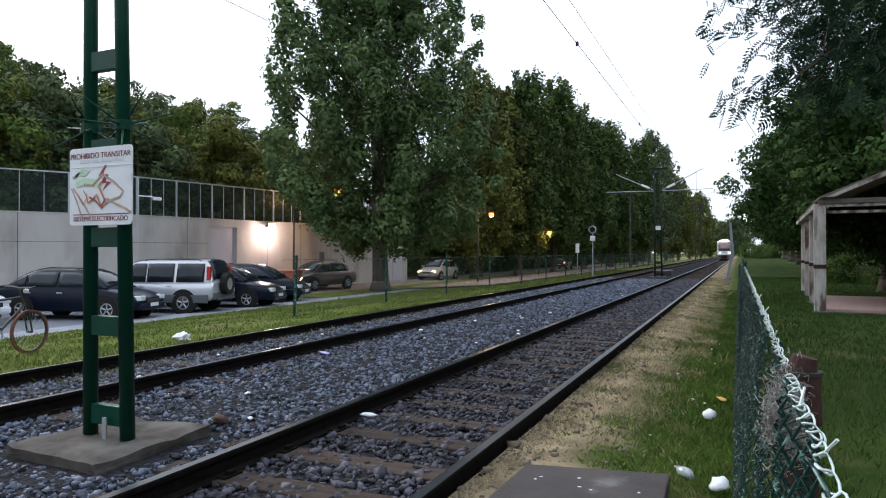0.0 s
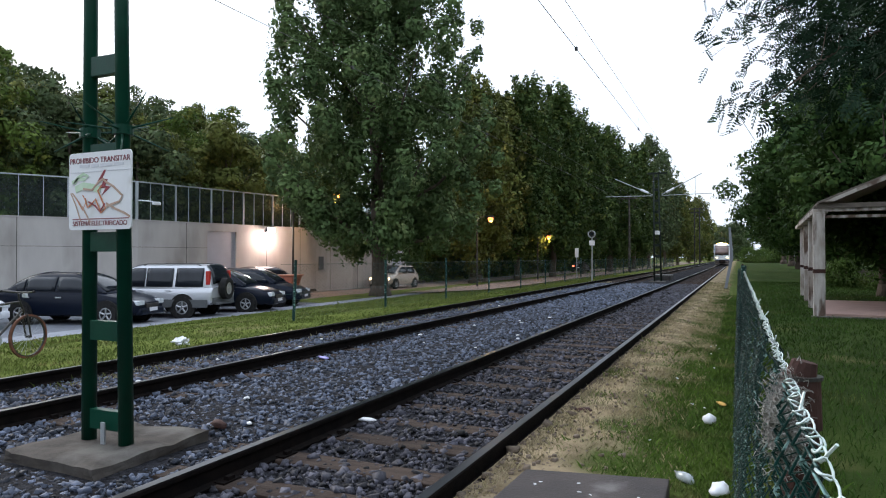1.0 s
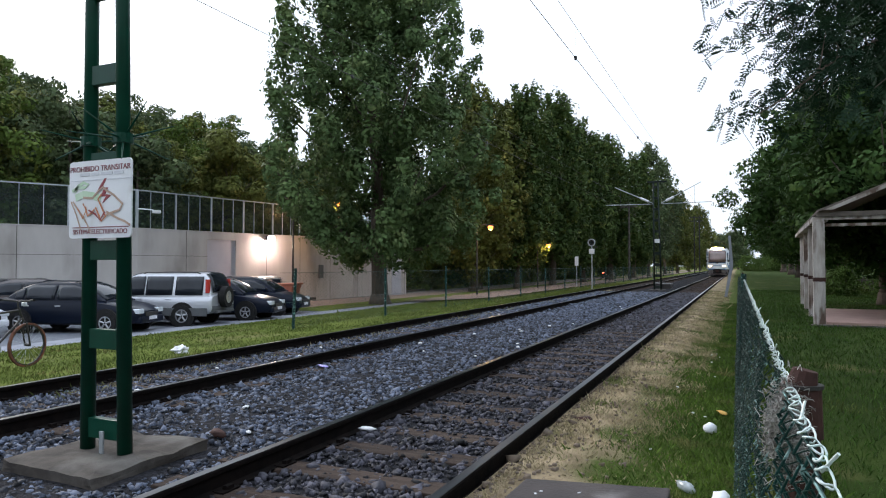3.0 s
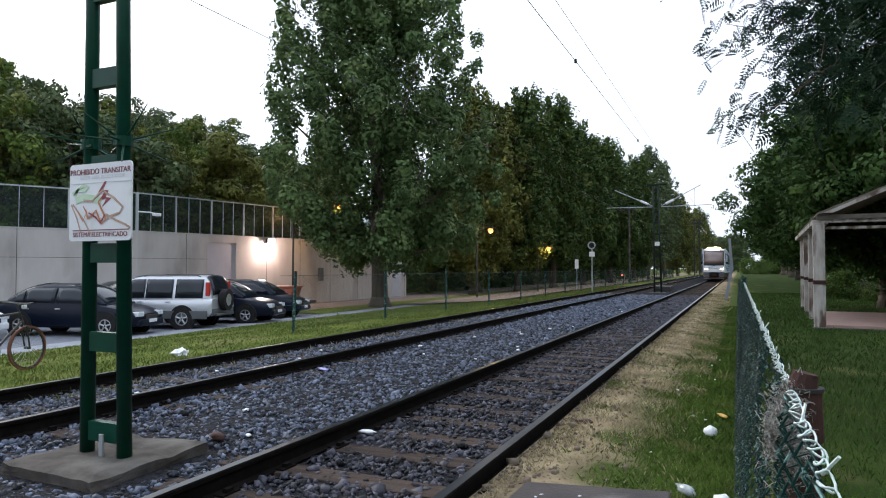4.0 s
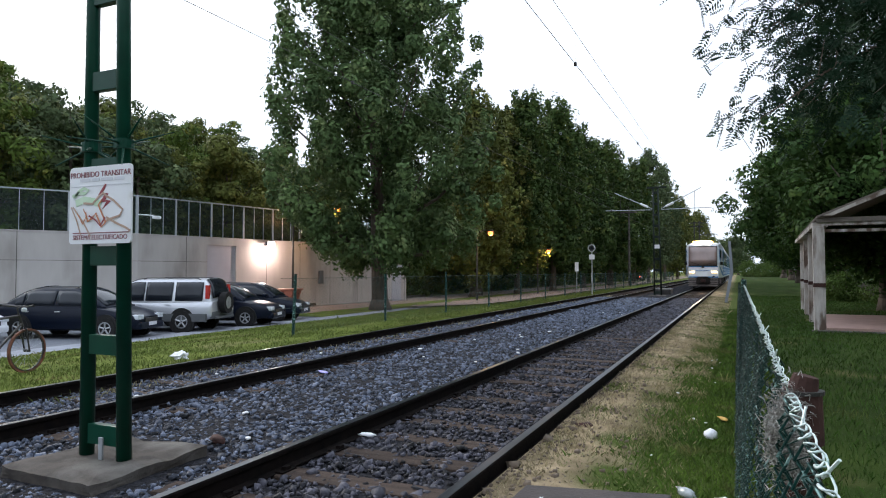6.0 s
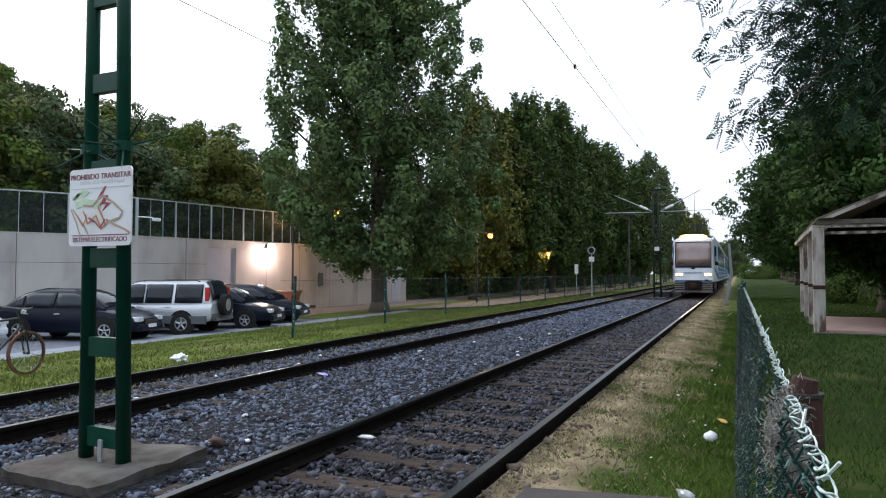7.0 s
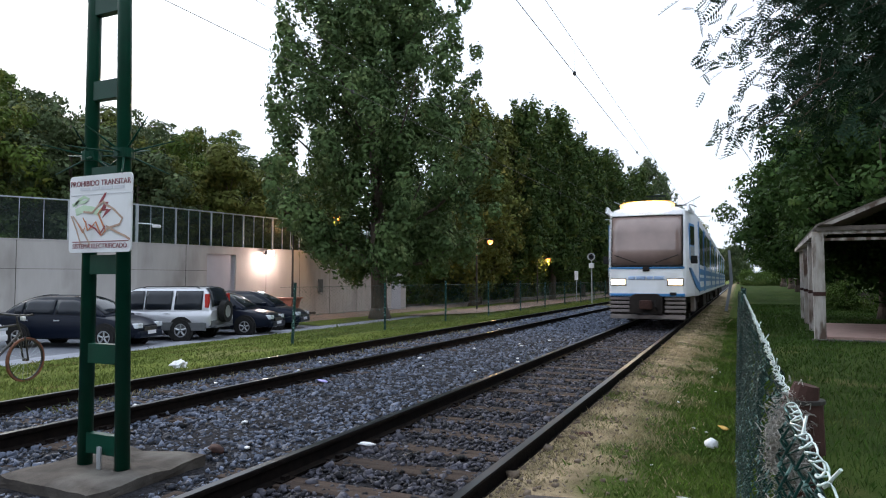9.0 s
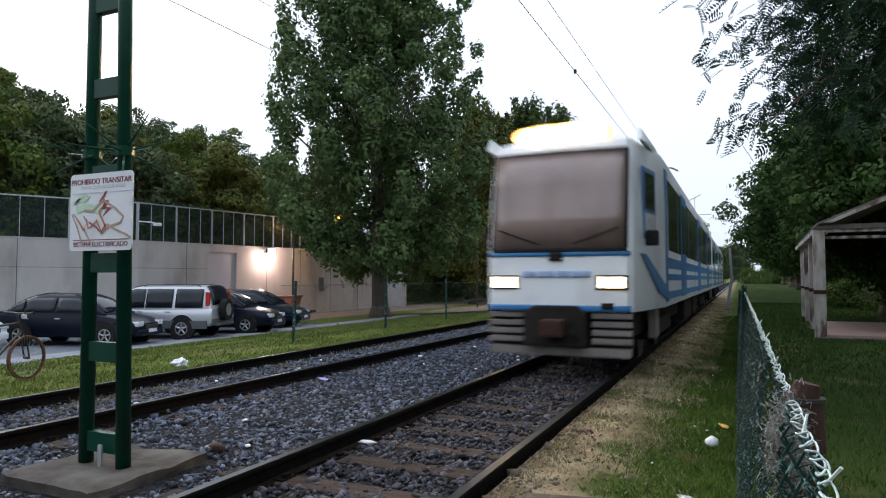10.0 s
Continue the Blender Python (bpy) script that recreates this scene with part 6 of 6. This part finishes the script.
part("cross_arm", boxed(-0.9, 0.9, -0.06, 0.06, 8.45, 8.6, bevel=0.01), M["concrete"], ob)
ob = thing("track_cabinet", "dark heap of point gear between the tracks", "track gear", (-4.35, 44.2, 0.0))
part("cover", boxed(-0.5, 0.5, -0.9, 0.9, -0.05, 0.35, bevel=0.06), M["dark"], ob)
ob = thing("gantry_mast", "far dark mast over the tracks", "railway mast", (-8.0, 151, -0.1))
for s in (-0.5, 0.5):
    part("post", tubed([(s, 0, -0.1), (s, 0, 12.2)], 0.12, 8), M["dark"], ob)
for z in (11.9, 11.1):
    part("cross_arm", boxed(-1.3, 1.3, -0.1, 0.1, z - 0.1, z + 0.1), M["dark"], ob)

# ---------------------------------------------------------------- train


def make_train():
    """The train's own space: x across, y back from its nose, z from the track's level."""
    ob = thing("train", "white electric train with blue stripes and lit headlights", "train", (NEAR, 9.1, 0))
    L = 21.5

    def nose(z):
        return float(np.interp(z, (1.0, 1.85, 3.27, 3.42, 3.52), (0.0, 0.0, 0.22, 0.30, 0.55)))

    def ring(z, k):
        y = nose(z)
        half = [(0.0, y - 0.06), (0.62, y - 0.04), (0.96, y), (1.03, y + 0.08), (1.10, y + 0.5), (1.27, 1.9), (1.27, L)]
        return [(a * k, b, z) for a, b in half] + [(-a * k, b, z) for a, b in half[:0:-1]]

    hull = loft([ring(1.0, 0.985), ring(1.06, 1.0), ring(1.85, 1.0), ring(2.6, 1.0), ring(3.27, 0.985), ring(3.42, 0.955), ring(3.52, 0.80)])
    body = part("leading_body", hull, M["trainwhite"], ob, "white painted body")
    body.data.shade_smooth()
    body.data.set_sharp_from_angle(angle=radians(30))

    def front(x, z, o=0.0):
        y = nose(z) - 0.06 + 0.06 * min(1, (abs(x) / 0.96)) ** 2
        return (x, y - 0.012 - o, z)

    def front_panel(name, x0, x1, z0, z1, m, o=0.0, lab="", n=6, par=None):
        """A panel following the nose's curve."""
        bm = bmesh.new()
        rows = []
        for z in np.linspace(z0, z1, 4):
            rows.append([(bm.verts.new(front(x, z, o)), bm.verts.new(Vector(front(x, z, o)) + Vector((0, 0.05, 0)))) for x in np.linspace(x0, x1, n + 1)])
        for a, b in zip(rows, rows[1:]):
            for k in range(n):
                bm.faces.new((a[k][0], a[k + 1][0], b[k + 1][0], b[k][0]))
        bmesh.ops.recalc_face_normals(bm, faces=bm.faces[:])
        edge = [r[0] for r in rows] + list(rows[-1][1:]) + [r[-1] for r in rows[-2::-1]] + list(rows[0][-2:0:-1])
        for p, q in zip(edge, edge[1:] + edge[:1]):
            bm.faces.new((p[0], q[0], q[1], p[1]))
        return part(name, bm, m, par or body, lab, smooth=True)

    ws = front_panel("windscreen", -0.95, 0.95, 1.87, 3.24, M["windscreen"], 0.0, "large one-piece windscreen with the sky's reflection in its colour", 10)
    front_panel("windscreen_seal", -0.965, 0.965, 1.82, 1.875, M["black"], 0.006, "", 10, ws)
    front_panel("windscreen_seal", -0.965, 0.965, 3.235, 3.28, M["black"], 0.004, "", 10, ws)
    for s in (-1, 1):
        front_panel("windscreen_seal", s * 0.955 - 0.025, s * 0.955 + 0.012, 1.86, 3.25, M["black"], 0.004, "", 1, ws)
        a, b = Vector(front(s * 0.25, 1.93, 0.03)), Vector(front(s * 0.85, 2.15, 0.03))
        part("wiper", tubed([a, b], 0.012, 6), M["black"], ws)
    front_panel("blue_band", -1.0, 1.0, 1.765, 1.825, M["trainblue"], 0.003, "blue band", 10)
    front_panel("blue_band", -1.0, 1.0, 1.005, 1.085, M["trainblue"], 0.003, "blue band", 10)
    for x0, x1 in ((-0.48, -0.30), (-0.27, -0.02), (0.01, 0.18), (0.21, 0.48)):
        front_panel("lettering_bar", x0, x1, 1.47, 1.56, M["trainpale"], 0.003, "pale blue unreadable lettering", 2)
    front_panel("badge", -0.09, 0.09, 1.70, 1.82, M["grime"], 0.02, "small dark badge", 2)
    front_panel("socket", 0.62, 0.78, 1.04, 1.12, M["black"], 0.03, "", 2)
    for s in (-1, 1):
        hs = front_panel("headlight_surround", s * 0.76 - 0.21, s * 0.76 + 0.21, 1.30, 1.50, M["dark"], 0.004, "", 3)
        front_panel("headlight", s * 0.76 - 0.18, s * 0.76 + 0.18, 1.325, 1.475, M["headlamp"], 0.02, "lit rectangular headlight", 3, hs)
        # stepped apron each side of the coupler
        ap = part("apron", boxed(s * 0.74 - 0.26, s * 0.74 + 0.26, 0.10, 0.3, 0.50, 1.0), M["grime"], ob)
        for k in range(4):
            z = 0.56 + 0.115 * k
            part("apron_slat", boxed(s * 0.74 - 0.27, s * 0.74 + 0.27, 0.0, 0.14, z, z + 0.075, bevel=0.012), M["skirt"], ap, "dusty grey slat")
    part("plough", boxed(-1.0, 1.0, 0.02, 0.12, 0.38, 0.50, bevel=0.02), M["skirt"], ob, "dusty grey deflector bar")
    cp = part("coupler_shroud", prism([(-0.46, 0.52), (0.42, 0.52), (0.42, 0.98), (0.30, 1.08), (-0.30, 1.08), (-0.46, 0.98)], "y", -0.14, 0.5, bevel=0.03), M["grime"], ob, "dark coupler housing")
    part("coupler_head", boxed(-0.16, 0.16, -0.38, -0.1, 0.66, 0.90, bevel=0.04), M["rustpost"], cp)
    part("air_hose", tubed([(0.22, -0.15, 0.9), (0.26, -0.28, 0.72), (0.30, -0.12, 0.58)], 0.02, 6), M["black"], cp)

    # roof beam and fairings
    rb = part("roof_lamp_housing", boxed(-0.66, 0.66, 0.335, 0.8, 3.36, 3.66, bevel=0.03), M["trainwhite"], ob, "roof lamp housing")
    # added glowing ellipse behind the lamp, in place of its glare
    part("roof_reflector", prism([(0.74 * math.copysign(abs(math.cos(a)) ** 0.6, math.cos(a)), 3.545 + 0.15 * math.copysign(abs(math.sin(a)) ** 0.8, math.sin(a))) for a in [math.pi * k / 16 for k in range(32)]], "y", 0.315, 0.33), M["roofglow"], rb, "glowing orange ellipse standing in for the lamp's halo")
    part("roof_headlight", prism([(0.60 * math.copysign(abs(math.cos(a)) ** 0.6, math.cos(a)), 3.54 + 0.105 * math.copysign(abs(math.sin(a)) ** 0.8, math.sin(a))) for a in [math.pi * k / 16 for k in range(32)]], "y", 0.296, 0.313), M["roofbeam"], rb, "blazing warm roof headlight")
    for s in (-1, 1):
        part("roof_fairing", slab([(s * 1.12, 0.38, 3.40), (s * 1.17, 1.9, 3.38), (s * 1.17, 1.75, 3.48), (s * 1.10, 0.50, 3.58)], 0.05), M["trainwhite"], ob, "white roof fairing")

    def side(s, y0, y1, z0, z1, name, m, o=0.006, lab="", par=None):
        """A panel on the side, between two stations along the body."""
        f = lambda y: float(np.interp(y, (0.08, 0.5, 1.9, 60), (1.03, 1.10, 1.27, 1.27))) + o
        ys = sorted({y0, y1} | {q for q in (0.5, 1.9) if y0 < q < y1})
        out = None
        for a, b in zip(ys, ys[1:]):
            q = [(s * f(a), a, z0), (s * f(b), b, z0), (s * f(b), b, z1), (s * f(a), a, z1)]
            out = part(name, slab(q if s > 0 else q[::-1], 0.02), m, par or body, lab)
        return out

    for s in (-1, 1):
        f = side(s, 0.55, 1.25, 2.02, 3.05, "cab_window_frame", M["trainblue"], 0.004, "blue-grey window frame")
        side(s, 0.62, 1.18, 2.45, 2.98, "cab_window", M["trainglass"], 0.010, "dark cab window", f)
        side(s, 0.62, 1.18, 2.10, 2.40, "cab_vent", M["clearlens"], 0.010, "", f)
        mr = part("side_mirror", boxed(min(s * 1.12, s * 1.30), max(s * 1.12, s * 1.30), 0.62, 0.72, 1.92, 2.14, bevel=0.03), M["black"], ob, "black side mirror")
        side(s, 1.9, 2.25, 1.08, 3.2, "pillar_band", M["trainblue"], 0.006, "upright blue band")
        for z0, z1 in ((1.62, 1.80), (1.42, 1.53), (1.12, 1.24)):
            side(s, 2.26, L, z0, z1, "side_stripe", M["trainblue"], 0.006, "blue stripe")
        q = [(s * (1.075 + 0.012), 0.35, 1.80), (s * (1.105 + 0.012), 0.6, 1.80), (s * (1.27 + 0.014), 1.9, 1.30), (s * (1.27 + 0.014), 1.9, 1.12), (s * (1.20 + 0.012), 1.35, 1.25)]
        part("swoosh", slab(q if s > 0 else q[::-1], 0.02), M["trainblue"], body, "curved blue stripe")
        side(s, 2.40, L - 0.4, 1.92, 3.08, "window_band", M["trainglass"], 0.005, "dark band of windows")
        for k in range(6):
            y = 4.2 + 3.0 * k
            side(s, y - 0.05, y + 0.05, 1.92, 3.08, "window_pillar", M["plastic"], 0.010)
        for k in range(3):
            y = 5.0 + 6.0 * k
            d = side(s, y, y + 1.3, 1.10, 3.15, "sliding_door", M["trainblue"], 0.014, "blue sliding door")
            side(s, y + 0.12, y + 0.58, 1.95, 2.95, "door_glass", M["trainglass"], 0.02, "", d)
            side(s, y + 0.72, y + 1.18, 1.95, 2.95, "door_glass", M["trainglass"], 0.02, "", d)

    # underframe, bogies and second car
    for y0 in (0.0, 22.3):
        part("underframe", boxed(-0.95, 0.95, y0 + 0.5, y0 + L - 0.2, 0.62, 1.0, bevel=0.03), M["grime"], ob, "black underframe")
        part("equipment_box", boxed(-1.1, 1.1, y0 + 8.0, y0 + 10.6, 0.45, 1.0, bevel=0.04), M["grime"], ob)
        part("equipment_box", boxed(-1.1, 1.1, y0 + 11.4, y0 + 13.2, 0.5, 1.0, bevel=0.04), M["grime"], ob)
        for yb in (3.4, 18.0):
            bg = part("bogie", boxed(-1.05, 1.05, y0 + yb - 1.6, y0 + yb + 1.6, 0.48, 0.78, bevel=0.05), M["grime"], ob, "black bogie")
            for dy in (-1.1, 1.1):
                for s in (-1, 1):
                    part("wheel", disc((s * 0.7525, y0 + yb + dy, 0.60), "x", 0.43, 0.13, 28), M["dark"], bg)
        part("step", boxed(1.05, 1.16, y0 + 1.4, y0 + 1.9, 0.55, 0.98, bevel=0.015), M["skirt"], ob)
    rear = part("trailing_body", prism([(-1.25, 1.0), (1.25, 1.0), (1.27, 1.1), (1.27, 3.2), (1.18, 3.42), (0.98, 3.52), (-0.98, 3.52), (-1.18, 3.42), (-1.27, 3.2), (-1.27, 1.1)], "y", 22.3, 43.8),
                M["trainwhite"], ob, "white painted body")
    for s in (-1, 1):
        side(s, 22.7, 43.4, 1.92, 3.08, "window_band", M["trainglass"], 0.005, "dark band of windows", rear)
        for z0, z1 in ((1.62, 1.80), (1.42, 1.53), (1.12, 1.24)):
            side(s, 22.31, 43.79, z0, z1, "side_stripe", M["trainblue"], 0.006, "blue stripe", rear)
        for k in range(3):
            side(s, 25 + 6 * k, 26.3 + 6 * k, 1.10, 3.15, "sliding_door", M["trainblue"], 0.014, "blue sliding door", rear)
    part("gangway", boxed(-0.6, 0.6, L - 0.1, 22.4, 1.0, 3.2, bevel=0.02), M["black"], ob, "black gangway bellows")
    part("roof_equipment", boxed(-0.7, 0.7, 14.5, 18.5, 3.5, 3.72, bevel=0.05), M["skirt"], ob)
    pg = part("pantograph", tubed([(-0.35, 12.2, 3.6), (0, 10.9, 4.1), (0.0, 11.4, 4.7)], 0.025, 8), M["dark"], ob, "raised pantograph")
    part("pan_head", tubed([(-0.75, 11.4, 4.62), (-0.55, 11.4, 4.72), (0.55, 11.4, 4.72), (0.75, 11.4, 4.62)], 0.025, 8), M["dark"], pg)
    part("pan_base", boxed(-0.5, 0.5, 11.3, 12.6, 3.5, 3.62, bevel=0.02), M["dark"], pg)
    return ob


train = make_train()

# ---------------------------------------------------------------- litter and small ground things


def lump(name, at, r, squash, material, label, category, seed, sub=2, rough=0.3):
    bm = bmesh.new()
    bmesh.ops.create_icosphere(bm, subdivisions=sub, radius=1.0)
    for v in bm.verts:
        k = 1 + rough * noise.noise(v.co * 1.9 + Vector((seed, 0, 0)))
        v.co = Vector((v.co.x * r * k * squash[0], v.co.y * r * k * squash[1], max(-0.4, v.co.z) * r * k * squash[2]))
    ob = part(name, bm, material, None, smooth=True)
    ob.matrix_basis = pose(*at, 0, 0, seed * 37)
    return tagged(ob, label, category)


lump("plastic_cup", (-0.24, 6.3, 0.02), 0.055, (1, 1, 1.1), M["litter"], "crumpled white plastic cup on the grass", "litter", 1)
lump("paper_scrap", (-1.30, 6.1, 0.03), 0.09, (1.3, 0.8, 0.5), M["rustpost"], "dark torn clump of turf on dry ground", "turf clump", 2, rough=0.7)
lump("plastic_bag", (-9.1, 8.9, -0.07), 0.11, (1.5, 1.0, 0.75), M["litter"], "white plastic bag on the verge", "litter", 3, 3, 1.1)
lump("wrapper", (-5.35, 7.85, 0.045), 0.10, (1.4, 0.5, 0.15), M["bluelitter"], "flattened violet-blue wrapper on the ballast", "litter", 4)
lump("paper_scrap", (-2.92, 4.95, 0.06), 0.05, (1.6, 0.7, 0.4), M["signwhite"], "pale scrap of paper beside the rail", "litter", 5)
lump("plastic_bottle", (-0.33, 4.66, 0.0), 0.045, (1.0, 2.2, 0.9), M["pet"], "crushed clear plastic bottle in the grass", "litter", 6)
lump("paper_box", (-0.11, 4.42, 0.03), 0.06, (1.7, 0.9, 0.7), M["litter"], "crushed pale carton at the fence", "litter", 7)
lump("yellow_card", (-0.16, 7.15, 0.0), 0.07, (1.4, 0.5, 0.25), M["yellow"], "yellow scrap of card at the fence", "litter", 8)
lump("broken_stone", (-3.97, 4.3, 0.06), 0.06, (1.8, 0.8, 0.6), M["rustpost"], "dark broken lump on the ballast", "stone", 9, rough=0.6)
rngl = np.random.default_rng(12)
for i in range(26):
    lump("pale_scrap", (rngl.uniform(-7.0, -3.3), 4.5 + 20 * rngl.uniform() ** 1.5, 0.04), rngl.uniform(0.018, 0.035), (1.4, 0.9, 0.6), M["signwhite"], "small pale scrap of litter on the ballast", "litter", 20 + i, 1)
for i in range(14):
    lump("pale_scrap", (rngl.uniform(-1.35, 0.0), 4.5 + 8 * rngl.uniform(), 0.01), rngl.uniform(0.01, 0.02), (1.4, 0.9, 0.6), M["litter"], "small pale scrap of litter in the grass", "litter", 60 + i, 1)
for i in range(10):
    lump("turf_clump", (rngl.uniform(-1.45, -0.9), 5.5 + 10 * rngl.uniform(), 0.02), rngl.uniform(0.03, 0.06), (1.5, 0.9, 0.5), M["earthclod"], "small brown clod on trodden ground", "clod", 80 + i, 1, 0.6)

bm = prism([(-1.33, 2.9), (-0.36, 2.95), (-0.40, 4.38), (-1.28, 4.20)], "z", -0.15, 0.072, bevel=0.015)
tagged(part("concrete_slab", bm, M["slab"], None), "dark stained concrete slab sunk in the grass", "slab")
rngs = np.random.default_rng(3)
for i in range(6):
    lump("paint_fleck", (rngs.uniform(-1.2, -0.5), rngs.uniform(3.85, 4.2), 0.074), rngs.uniform(0.005, 0.013), (1.6, 1.0, 0.15), M["litter"], "white fleck on a dark slab", "fleck", 100 + i, 1)


def verge_grit():
    """Stray chips of ballast and crumbs of earth trodden into the strip beside the rail."""
    rng = np.random.default_rng(51)
    n = 2200
    y = 3.0 + 26 * rng.uniform(0, 1, n) ** 1.7
    x = -1.5 + 0.75 * rng.uniform(0, 1, n) ** 2.2
    z = np.interp(x, [-1.52, -1.12, -0.6], [0.052, 0.052, -0.015])
    chip = np.array([(a, b, c) for c in (-1, 1) for a, b in ((-1, -1), (1, -1), (1, 1), (-1, 1))], float)
    quad = np.array([(0, 3, 2, 1), (4, 5, 6, 7), (0, 1, 5, 4), (1, 2, 6, 5), (2, 3, 7, 6), (3, 0, 4, 7)])
    P = chip[None] * 0.008 * rng.lognormal(0, 0.45, (n, 1, 1)) * rng.uniform(0.4, 1.3, (n, 8, 3))
    V = P + np.stack([x, y, z], 1)[:, None]
    Fc = (quad[None] + (np.arange(n) * 8)[:, None, None]).reshape(-1, 4)
    tagged(new("verge_grit", arr_mesh("verge_grit", V.reshape(-1, 3), Fc, M["earthclod"])), "brown grit and crumbs on the trodden strip", "grit", kind="stuff")


verge_grit()


def grass_blades(name, n, xs, ys, h, w, ground, material, seed, label, power=1.6, patch=None):
    rng = np.random.default_rng(seed)
    y = ys[0] + (ys[1] - ys[0]) * rng.uniform(0, 1, n) ** power
    y = np.where(rng.uniform(0, 1, n) < 0.12, rng.uniform(-10, ys[0], n), y)
    x = rng.uniform(*xs, n)
    keep = np.ones(n, bool)
    if patch:
        keep = np.array([patch(a, b) for a, b in zip(x, y)]) > rng.uniform(0, 1, n)
    x, y = x[keep], y[keep]
    n = len(x)
    far = np.clip(y / 9.0, 0.6, 3.0)
    z = np.interp(x, [p[0] for p in ground], [p[1] for p in ground])
    a = rng.uniform(0, 2 * math.pi, n)
    hh = h * rng.lognormal(0, 0.35, n)
    ww = w * far * rng.uniform(0.6, 1.4, n)
    lx, ly = rng.normal(0, 0.45, n) * hh, rng.normal(0, 0.45, n) * hh
    b0 = np.stack([x - np.cos(a) * ww, y - np.sin(a) * ww, z - 0.015], 1)
    b1 = np.stack([x + np.cos(a) * ww, y + np.sin(a) * ww, z - 0.015], 1)
    m0 = np.stack([x + lx * 0.4 + np.cos(a) * ww * 0.7, y + ly * 0.4 + np.sin(a) * ww * 0.7, z + hh * 0.6], 1)
    tp = np.stack([x + lx, y + ly, z + hh], 1)
    V = np.stack([b0, b1, m0, tp], 1).reshape(-1, 3)
    tagged(new(name, arr_mesh(name, V, np.arange(n * 4).reshape(-1, 4), material)), label, "grass", kind="stuff")


green = lambda x, y: min(1.0, max(0.0, (x + 1.06 - 0.028 * min(y, 16)) * 2.2 + 1.3 * noise.noise((x * 1.5, y * 0.9, 8)) + 0.5 * noise.noise((x * 5, y * 4, 2)) + 0.30))
dryp = lambda x, y: 0.9 - 0.8 * green(x, y)
on_slab = lambda x, y: not (-1.36 < x < -0.34 and y < 4.42)
RIGHT = [(-1.5, 0.03), (-1.2, 0.02), (-0.6, -0.03), (14, -0.045)]
LEFT = [(-14.7, -0.42), (-12.6, -0.30), (-10.6, -0.13), (-7.6, -0.07)]
grass_blades("grass_tufts", 190000, (-1.45, 0.6), (1.5, 28), 0.034, 0.0028, RIGHT, M["blade"], 1, "short green grass blades beside the track", 1.35, lambda x, y: green(x, y) * on_slab(x, y))
grass_blades("lawn_grass", 190000, (0.15, 13), (0.8, 45), 0.036, 0.0040, RIGHT, M["shadedblade"], 2, "short lawn grass with tree shade in its green", 1.9, lambda x, y: not (1.9 < x < 9.2 and 18.9 < y < 25.4))
grass_blades("dry_grass", 170000, (-1.47, -0.35), (2.4, 40), 0.034, 0.0022, RIGHT, M["straw"], 3, "dry straw-coloured grass beside the rail", 1.5, lambda x, y: dryp(x, y) * on_slab(x, y))
grass_blades("verge_grass", 100000, (-14.6, -7.7), (5.0, 60), 0.034, 0.007, LEFT, M["mown"], 4, "mown green grass on the verge", 1.5)
grass_blades("track_weeds", 7000, (-7.12, -6.7), (4.0, 40), 0.045, 0.004, [(-8, 0.0), (-5, 0.0)], M["straw"], 5, "dry weeds between the far rails", 1.4,
             lambda x, y: 0.35 + 0.9 * noise.noise((x, y * 0.8, 3)))
grass_blades("shoulder_weeds", 10000, (-7.9, -7.25), (4.0, 60), 0.05, 0.0045, LEFT, M["straw"], 6, "dry weeds along the far rail", 1.5)


def motions():
    def train_y(t):
        s = 10.0 - t
        return 9.1 + 9.8 * s + 0.185 * s * s

    walk(train, [(t, pose(NEAR, train_y(t), 0)) for t in [0.5 * i for i in range(21)]])
    # cars on the road drive towards the parking bay and past the parked row
    walk(road_car_dark, [(0.0, pose(-20.3, 29.3, ROAD, 0, 0, -96)), (1.0, pose(-20.8, 24.7, ROAD, 0, 0, -97)), (2.5, pose(-22.0, 17.0, ROAD, 0, 0, -102)),
                         (5.0, pose(-26.5, 5.5, ROAD, 0, 0, -112)), (10.0, pose(-40.0, -18.0, ROAD, 0, 0, -119))])
    walk(road_car_pale, [(0.0, pose(-19.9, 43.6, ROAD, 0, 0, -91)), (0.4, pose(-19.9, 40.8, ROAD, 0, 0, -91)), (0.8, pose(-19.9, 38.3, ROAD, 0, 0, -91)), (1.2, pose(-19.9, 35.6, ROAD, 0, 0, -92)),
                         (1.6, pose(-20.0, 32.7, ROAD, 0, 0, -93)), (2.0, pose(-20.2, 30.4, ROAD, 0, 0, -94)), (2.4, pose(-20.4, 28.2, ROAD, 0, 0, -95)), (2.7, pose(-20.6, 26.4, ROAD, 0, 0, -97)),
                         (4.0, pose(-22.2, 18.5, ROAD, 0, 0, -103)), (6.0, pose(-26.4, 8.0, ROAD, 0, 0, -113)), (10.0, pose(-37.0, -12.0, ROAD, 0, 0, -119))])
    walk(far_car, [(0.0, pose(-19.2, 78.0, ROAD, 0, 0, 90)), (2.5, pose(-19.2, 104.0, ROAD, 0, 0, 90)), (10.0, pose(-19.2, 190.0, ROAD, 0, 0, 90))])


motions()
